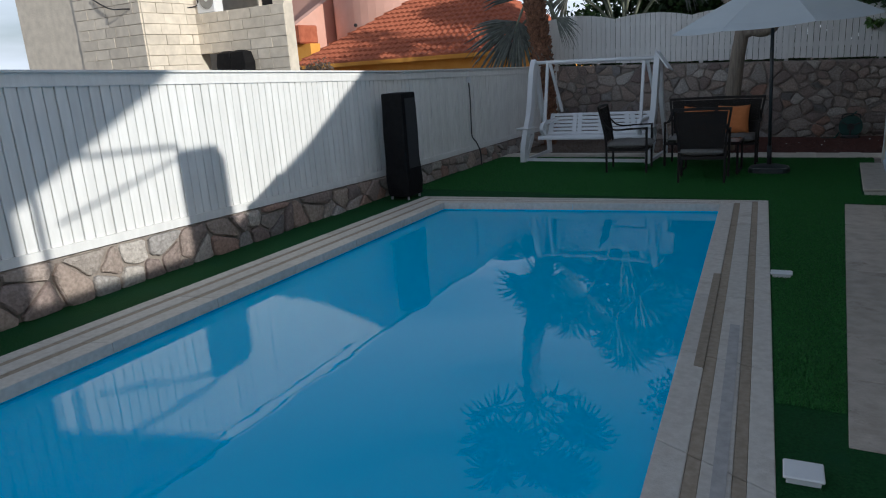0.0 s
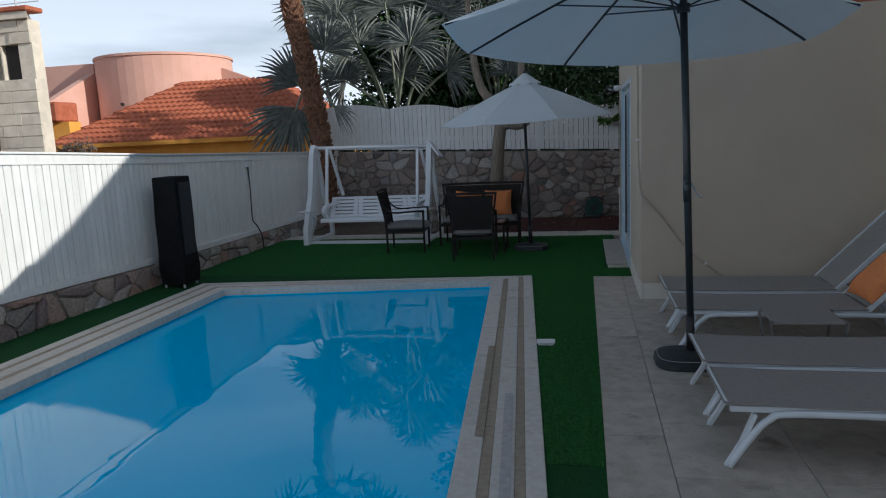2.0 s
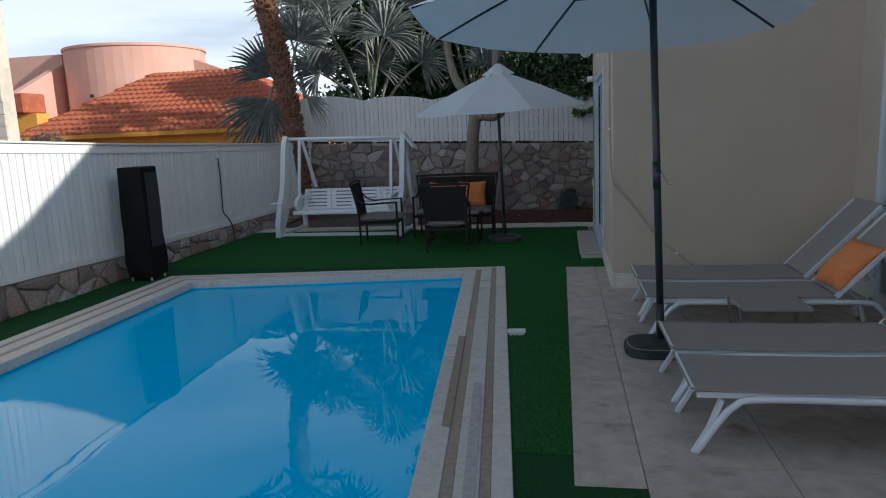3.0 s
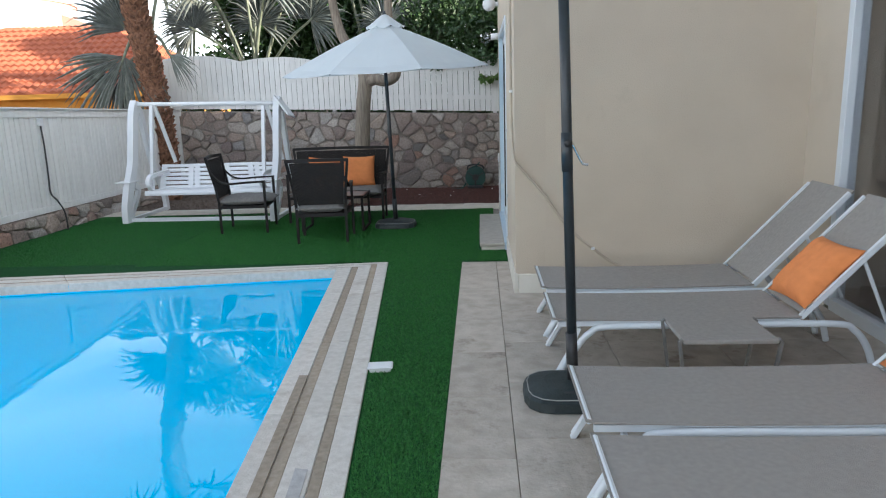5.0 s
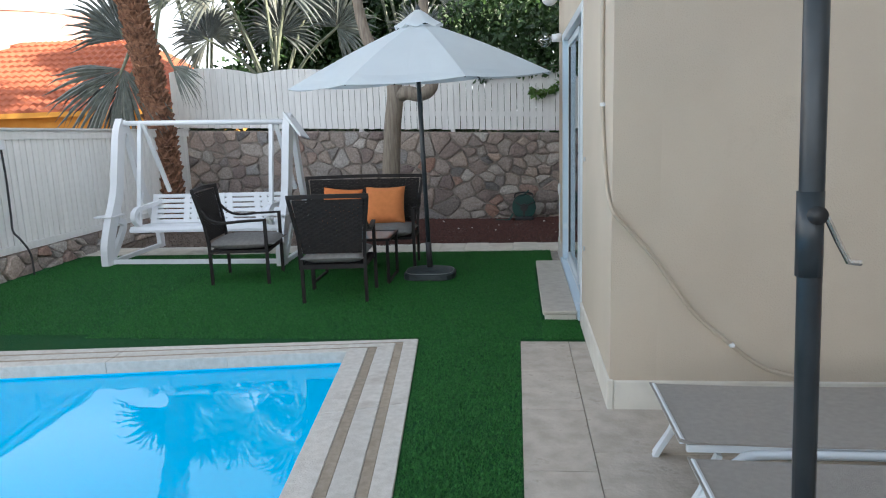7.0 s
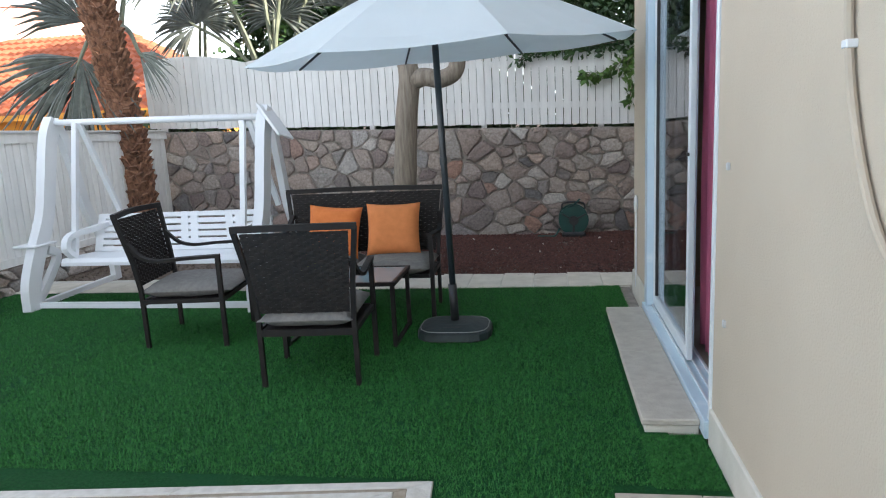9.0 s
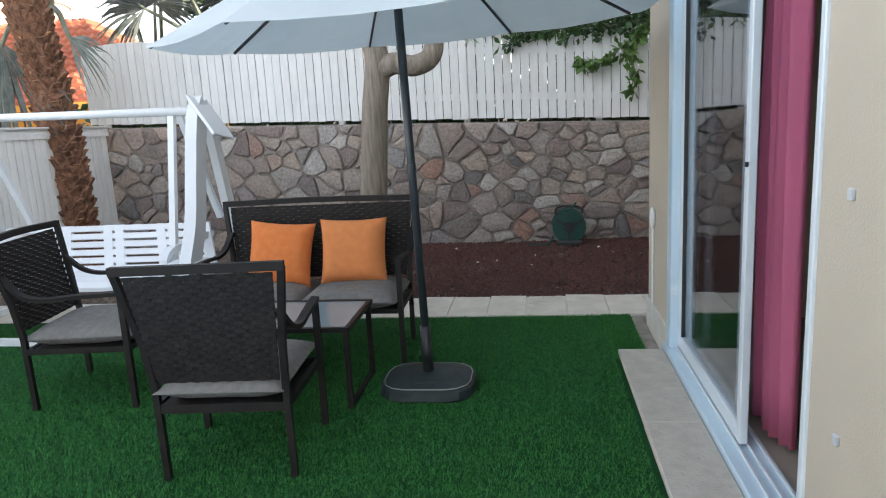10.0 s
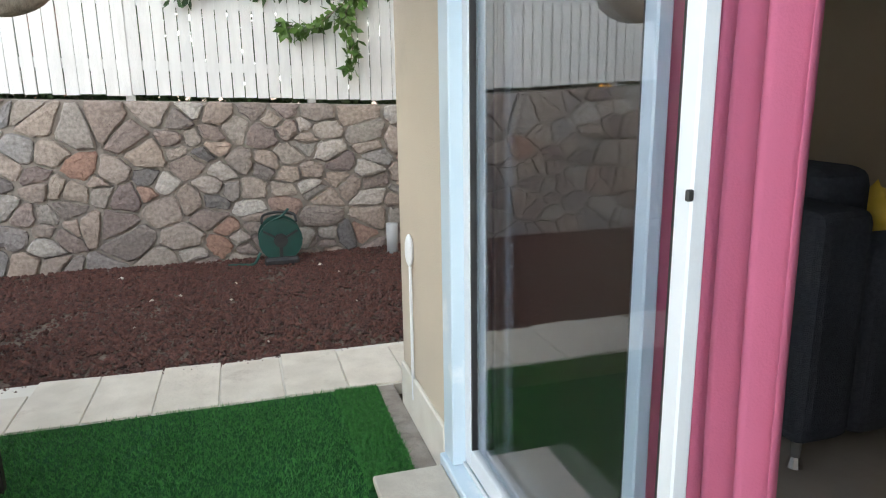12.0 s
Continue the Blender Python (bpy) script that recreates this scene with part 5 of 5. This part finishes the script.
for k, (nm, lab, blobs, cnt, sz) in enumerate((
    ("shrub", "dense dark green shrub behind the slatted fence", [(1.2, 8.0, 2.6, 1.2, .7, 1.0), (2.6, 8.2, 3.0, 1.3, .7, 1.1), (0.2, 8.6, 3.2, 1.0, .6, .9), (3.8, 8.3, 2.8, 1.2, .8, 1.2)], 16000, .12),
    ("shrub", "tall dark green bush filling in behind the palms", [(-1.2, 10.4, 3.2, 1.6, .8, 1.6), (.6, 10.2, 4.2, 1.8, .8, 1.4), (2.4, 10.3, 4.6, 1.8, .9, 1.4), (-3.2, 11.0, 3.0, 1.8, .8, 1.5), (-5.4, 10.8, 2.4, 1.1, .6, .7), (-3.6, 11.3, 5.4, 1.7, .7, 1.5), (-5.0, 11.6, 4.2, 1.2, .6, 1.4), (-2.6, 11.0, 3.8, 1.6, .6, 1.6), (-1.2, 11.2, 5.8, 1.9, .7, 1.6), (1.3, 11.0, 6.0, 2.0, .7, 1.6), (3.4, 10.6, 5.0, 1.8, .8, 2.2)], 56000, .19))):
    sh = thing(nm, pose(0, 0, 0), lab, "shrub", "shrubs behind the fence")
    leaves("foliage", blobs, cnt, sz, LEAF, 20 + k, sh)
    for b in blobs[:2]:
        part("stem", tube([(b[0], b[1], -.12), (b[0] + .1, b[1], b[2] - .2)], [.05, .03], 7), BARK2, sh)
# unseen hedge, added so that no sun shows through the slat gaps
hg = thing("hedge", pose(0, 0, 0), "dense low dark hedge added behind the slatted fence to darken its gaps", "hedge")
leaves("foliage", [(-5 + 1.1 * k, 7.65, 1.55, .8, .35, .75) for k in range(11)], 15000, .13, LEAF, 31, hg)
vn = thing("climbing_vine", pose(0, 0, 0), "green vine hanging over the slatted fence", "vine")
for k, pts in enumerate(([(1.85, 6.9, 2.35), (1.70, 6.68, 2.26), (1.55, 6.62, 2.08), (1.6, 6.6, 1.85), (1.56, 6.6, 1.60)], [(1.7, 6.72, 2.30), (1.4, 6.64, 2.05), (1.2, 6.6, 1.93), (1.02, 6.6, 1.96)], [(.7, 6.8, 2.36), (.45, 6.65, 2.30), (.15, 6.63, 2.18)], [(-.5, 6.85, 2.42), (.3, 6.72, 2.38), (1.0, 6.70, 2.33), (1.5, 6.68, 2.36), (2.2, 6.75, 2.45)])):
    sm = part("stem", tube(bow(pts, 4), .006, 5), BARK2, vn)
    wd_ = .07 if k < 3 else .15
    blobs = [(*q, wd_, wd_ * .7, wd_) for q in bow(pts, 3)]
    lv = leaves("foliage", blobs, (190, 150, 90, 560)[k], .10, LEAF2 if k < 2 else LEAF, 60 + k, vn)
    lv["kind"] = "stuff"

# ---- neighbouring buildings ----
nb = thing("apartment_building", pose(0, 0, 0), "limestone-clad neighbouring building with a recessed balcony", "building")
BX0, BX1, BYF = -12.0, -9.25, 3.0


def ashlar(parent, x0, x1, y, z0, z1, holes, axis="x", seed=1):
    """Courses of cut stone on a wall face; holes are (a0, a1, z0, z1)."""
    r = random.Random(seed)
    z = z0
    while z < z1 - .05:
        h = .21
        a = x0
        while a < x1 - .02:
            b = min(x1, a + r.uniform(.32, .62))
            if x1 - b < .15:
                b = x1
            if not any(b > q[0] + .01 and a < q[1] - .01 and z + h > q[2] + .01 and z < q[3] - .01 for q in holes):
                o = r.uniform(0, .012)
                if axis == "x":
                    bm = box(a + .004, b - .004, y - .025 - o, y + .02, z + .004, min(z + h, z1) - .004, .005)
                else:
                    bm = box(y - .02, y + .025 + o, a + .004, b - .004, z + .004, min(z + h, z1) - .004, .005)
                part("stone", bm, LIME, parent)
            a = b
        z += h


HOLES = [(-11.65, -9.95, 3.15, 3.99), (-9.92, -9.55, 3.15, 3.78), (-11.8, -11.1, .6, 2.31)]
for a in ((BX0, BX1, -.1, .6), (BX0, -11.8, .6, 2.31), (-11.1, BX1, .6, 2.31), (BX0, BX1, 2.31, 3.15), (BX0, -11.65, 3.15, 3.99), (-9.95, -9.92, 3.15, 3.99), (-9.55, BX1, 3.15, 3.78), (-9.92, BX1, 3.78, 3.99), (BX0, BX1, 3.99, 4.2)):
    part("wall", box(a[0], a[1], BYF, BYF + .25, a[2], a[3]), LIME, nb)
ashlar(nb, BX0, BX1, BYF, 1.68, 4.2, HOLES, seed=3)
part("wall", prism([(BX1 - .25, BYF + .25), (BX1, BYF + .25), (-10.75, 4.75), (-11.0, 4.75)], -.1, 4.2), LIME, nb)
part("wall", box(BX0, BX0 + .2, 1.6, BYF, -.1, 6.5), LIME, nb)
part("wall", box(-16, BX0, 1.6, 1.85, -.1, 6.5), LIME, nb)
ashlar(nb, -13.9, BX0 + .2, 1.6, 1.68, 4.9, [(-13.2, -12.7, 3.6, 4.4)], seed=4)
ashlar(nb, 1.6, BYF, BX0 + .2, 1.68, 4.9, [], "y", seed=5)
part("wall", box(-16, -10.75, 4.76, 5.0, -.1, 4.2), LIME, nb)
part("balcony_back", box(BX0 + .2, -10.6, 4.3, 4.45, 2.9, 4.2), LIME, nb)
part("balcony_floor", prism([(BX0 + .2, BYF + .25), (BX1 - .3, BYF + .25), (-10.7, 4.3), (BX0 + .2, 4.3)], 2.95, 3.1), LIME, nb)
# back of the room, its shade put into the colour
part("room_back", box(BX0 + .2, -10.5, 3.9, 4.0, -.1, 2.9), SHADEIN, nb)
part("roof", prism([(BX0 + .2, BYF - .12), (BX1 + .08, BYF - .12), (-10.75, 5.0), (BX0 + .2, 5.0)], 4.21, 4.33), LIME, nb)
part("roof_tiles", box(-9.95, BX1 + .12, BYF - .16, 3.25, 4.331, 4.42, .02), TILE_R, nb)
# dark sheet for the shade within the window opening
part("window", box(-9.9, -9.56, BYF + .08, BYF + .12, 3.16, 3.77), SHADEIN, nb)
ac = thing("air_conditioner", pose(-11.45, 3.12, 3.15), "white air conditioning unit on the neighbour's balcony", "air conditioner")
part("case", box(-.27, .27, -.13, .13, 0, .55, .02), WHITEP, ac)
part("grille", tube([(.06, -.145, .28), (.06, -.13, .28)], .2, 24), BLUEDARK, ac)
part("fan_hub", tube([(.06, -.155, .28), (.06, -.145, .28)], .05, 12), WHITEP, ac)
for xx in (-10.75, -10.35):
    cv = thing("covered_unit", pose(xx, 2.75, 1.75), "small unit wrapped in a black cover on the neighbour's wall", "cover", "covered units")
    part("cover", loft([sq(.40, .30, 0, jit=.04), sq(.42, .32, .3, jit=.05), sq(.36, .26, .52, jit=.04), sq(.2, .12, .56)]), BLACKC, cv)
    part("bracket", box(-.18, .18, .1, .24, -.03, -.002), GREYPL, cv)
part("wire", tube(bow([(-13.2, 1.54, 3.55), (-12.6, 1.5, 3.3), (-12.1, 1.54, 3.25), (-11.75, 2.9, 3.3), (-11.6, 2.92, 3.5)], 6), .014, 6), RUBBER, nb)
an = thing("antenna", pose(-10.9, 4.6, 4.33), "thin rooftop aerial with cross rods", "antenna")
part("mast", tube([(0, 0, 0), (0, 0, 1.1)], .018, 6), GREYPL, an)
for z, w in ((.55, .55), (.95, .18), (.78, .12)):
    part("rod", tube([(-w, 0, z), (w, 0, z + .01)], .01, 5), GREYPL, an)

oh = thing("neighbour_house", pose(0, 0, 0), "ochre house with a terracotta tiled hip roof", "house")
EV = 2.0
part("wall", box(-16.1, -7.6, 11.1, 18, -.1, EV), OCHRE, oh)
RP = [(-16.0, 10.8), (-7.0, 10.8), (-7.0, 18.4), (-16.0, 18.4)]
RT = [(-12.9, 13.9), (-9.7, 13.9)]
ez, tz = EV, 3.98


def roof_face(a, b, c, d, rows, name):
    """A sloped field of barrel tiles: rows stepped up from eave a-b to ridge d-c."""
    a, b, c, d = map(Vector, (a, b, c, d))
    bm = bmesh.new()
    for j in range(rows):
        f0, f1 = j / rows, (j + 1) / rows
        p0, q0 = a.lerp(d, f0), b.lerp(c, f0)
        p1, q1 = a.lerp(d, f1), b.lerp(c, f1)
        n = max(2, int((q0 - p0).length / .11))
        lo, hi, un = [], [], []
        for i in range(n + 1):
            u = i / n
            w = .05 * abs(math.sin(math.pi * i / 2))
            lo.append(bm.verts.new(p0.lerp(q0, u) + Vector((0, 0, .075 + w))))
            hi.append(bm.verts.new(p1.lerp(q1, u) + Vector((0, 0, .02 + w))))
            un.append(bm.verts.new(p0.lerp(q0, u) + Vector((0, 0, 0))))
        for i in range(n):
            bm.faces.new((lo[i], lo[i + 1], hi[i + 1], hi[i]))
            bm.faces.new((un[i], un[i + 1], lo[i + 1], lo[i]))
    bmesh.ops.recalc_face_normals(bm, faces=bm.faces[:])
    return part(name, bm, TILE_R, oh)


e4 = [(*p, ez) for p in RP]
r2 = [(*p, tz) for p in RT]
roof_face(e4[0], e4[1], r2[1], r2[0], 13, "roof")
roof_face(e4[1], e4[2], r2[1], r2[1], 13, "roof")
roof_face(e4[3], e4[0], r2[0], r2[0], 13, "roof")
roof_face(e4[2], e4[3], r2[0], r2[1], 6, "roof")
part("eave", box(-16.1, -6.9, 10.78, 10.9, EV - .09, EV + .03), OCHRE, oh)
part("soffit", box(-16.0, -7.0, 10.9, 11.1, EV - .05, EV - .01), OCHRE, oh)

pt_ = thing("pink_tower", pose(0, 0, 0), "pale pink rendered building with a rounded drum", "building")
bm = tube([(-16.9, 19.2, -.1), (-16.9, 19.2, 5.45)], 2.75, 48)
part("drum", bm, PINK, pt_, smooth=False)
bm = tube([(-16.9, 19.2, 5.451), (-16.9, 19.2, 5.55)], 2.8, 48)
part("parapet", bm, PINK, pt_)
part("wall", box(-27, -19.2, 17.6, 17.9, -.1, 5.4), PINK, pt_)
bm = plate([(14.0, -.1), (17.6, -.1), (17.6, 5.0), (14.0, 3.3)], -19.5, -19.2)
part("fin_wall", bm, PINK, pt_)
bm = bmesh.new()
loft([[(-14.6, 18.9, -.1), (-12.0, 18.9, -.1), (-12.0, 18.9, 4.2), (-14.6, 18.9, 5.2)], [(-14.6, 19.2, -.1), (-12.0, 19.2, -.1), (-12.0, 19.2, 4.2), (-14.6, 19.2, 5.2)]], bm=bm)
part("sloped_wall", bm, PINK, pt_)
vt = part("vent", tube([(-17.2, 16.40, 3.6), (-17.2, 16.5, 3.6)], .07, 10), RUBBER, pt_)
oa = thing("ochre_annex", pose(0, 0, 0), "ochre annex with a small tiled roof", "building")
part("wall", box(-21.5, -17.4, 13.6, 14.2, -.1, 2.9), OCHRE, oa)
# dark sheet on the solid wall, painted shade of a doorway
part("doorway", box(-20.0, -19.4, 13.55, 13.6, .5, 2.5), SHADEIN, oa)
part("roof", box(-21.6, -17.6, 13.3, 14.4, 2.91, 3.6, .05), TILE_R, oa)
sh = thing("shrub", pose(0, 0, 0), "sparse dry shrub before the ochre house", "shrub")
leaves("foliage", [(-14.0, 9.8, 1.9, .55, .3, .35), (-14.6, 9.9, 1.8, .4, .3, .3)], 700, .09, SOIL, 77, sh)
part("stem", tube([(-14.1, 9.8, -.12), (-14.1, 9.8, 1.8)], .03, 6), BARK2, sh)

# unseen block added behind the house, keeps sun off the garden's end
part("rear_wall", box(2.9, 6.2, 3.3, 6.6, -.1, 5.6), PLASTER, house)

# ---- inside the room ----
ct = thing("curtain", pose(0, 0, 0), "pink fabric curtain hanging in soft folds behind the door", "curtain")
bm = bmesh.new()
loft([[(HX + .20 + .03 * math.sin(u * 34) + .012 * math.sin(u * 11 + z), lerp(1.11, 1.46, u) + .02 * math.sin(z * 1.7) + (z - 1) * .02 * (1 - u), z) for u in np.linspace(0, 1, 60)] for z in np.linspace(.13, 2.5, 10)], closed=False, bm=bm)
cu = part("fabric", bm, cloth("pink_curtain_fabric", (.60, .16, .27), .9, .25), ct, smooth=True)
so = cu.modifiers.new("thickness", "SOLIDIFY")
so.thickness = .003
part("rod", tube([(HX + .2, .5, 2.53), (HX + .2, 2.5, 2.53)], .012, 8), CHROME, ct)
sf = thing("sofa", pose(2.28, 1.92, DZ0), "charcoal fabric sofa with chrome feet inside the room", "sofa")
part("back", box(0, .24, 0, .9, .10, .92, .05, seg=3), SOFAF, sf)
part("arm", box(.245, 1.9, .0, .22, .10, .80, .05, seg=3), SOFAF, sf)
part("seat", box(.245, 1.9, .225, .9, .10, .45, .05, seg=3), SOFAF, sf)
part("back_pillow", box(.245, .50, .25, .85, .46, 1.02, .07, seg=3), SOFAF, sf)
for fx, fy in ((.06, .06), (1.8, .06), (.06, .84), (1.8, .84)):
    part("foot", tube([(fx, fy, 0), (fx, fy, .04), (fx, fy, .10)], [.03, .018, .022], 10), CHROME, sf)
bm = cushion(.42, .42, .13, pinch=.07)
ob = obj("throw_pillow", bm, YELLOW, smooth=True)
ob.matrix_world = pose(2.98, 2.32, DZ0 + .70, 70, 20, 60)
tagged(ob, "mustard yellow pillow on the charcoal sofa", "pillow")
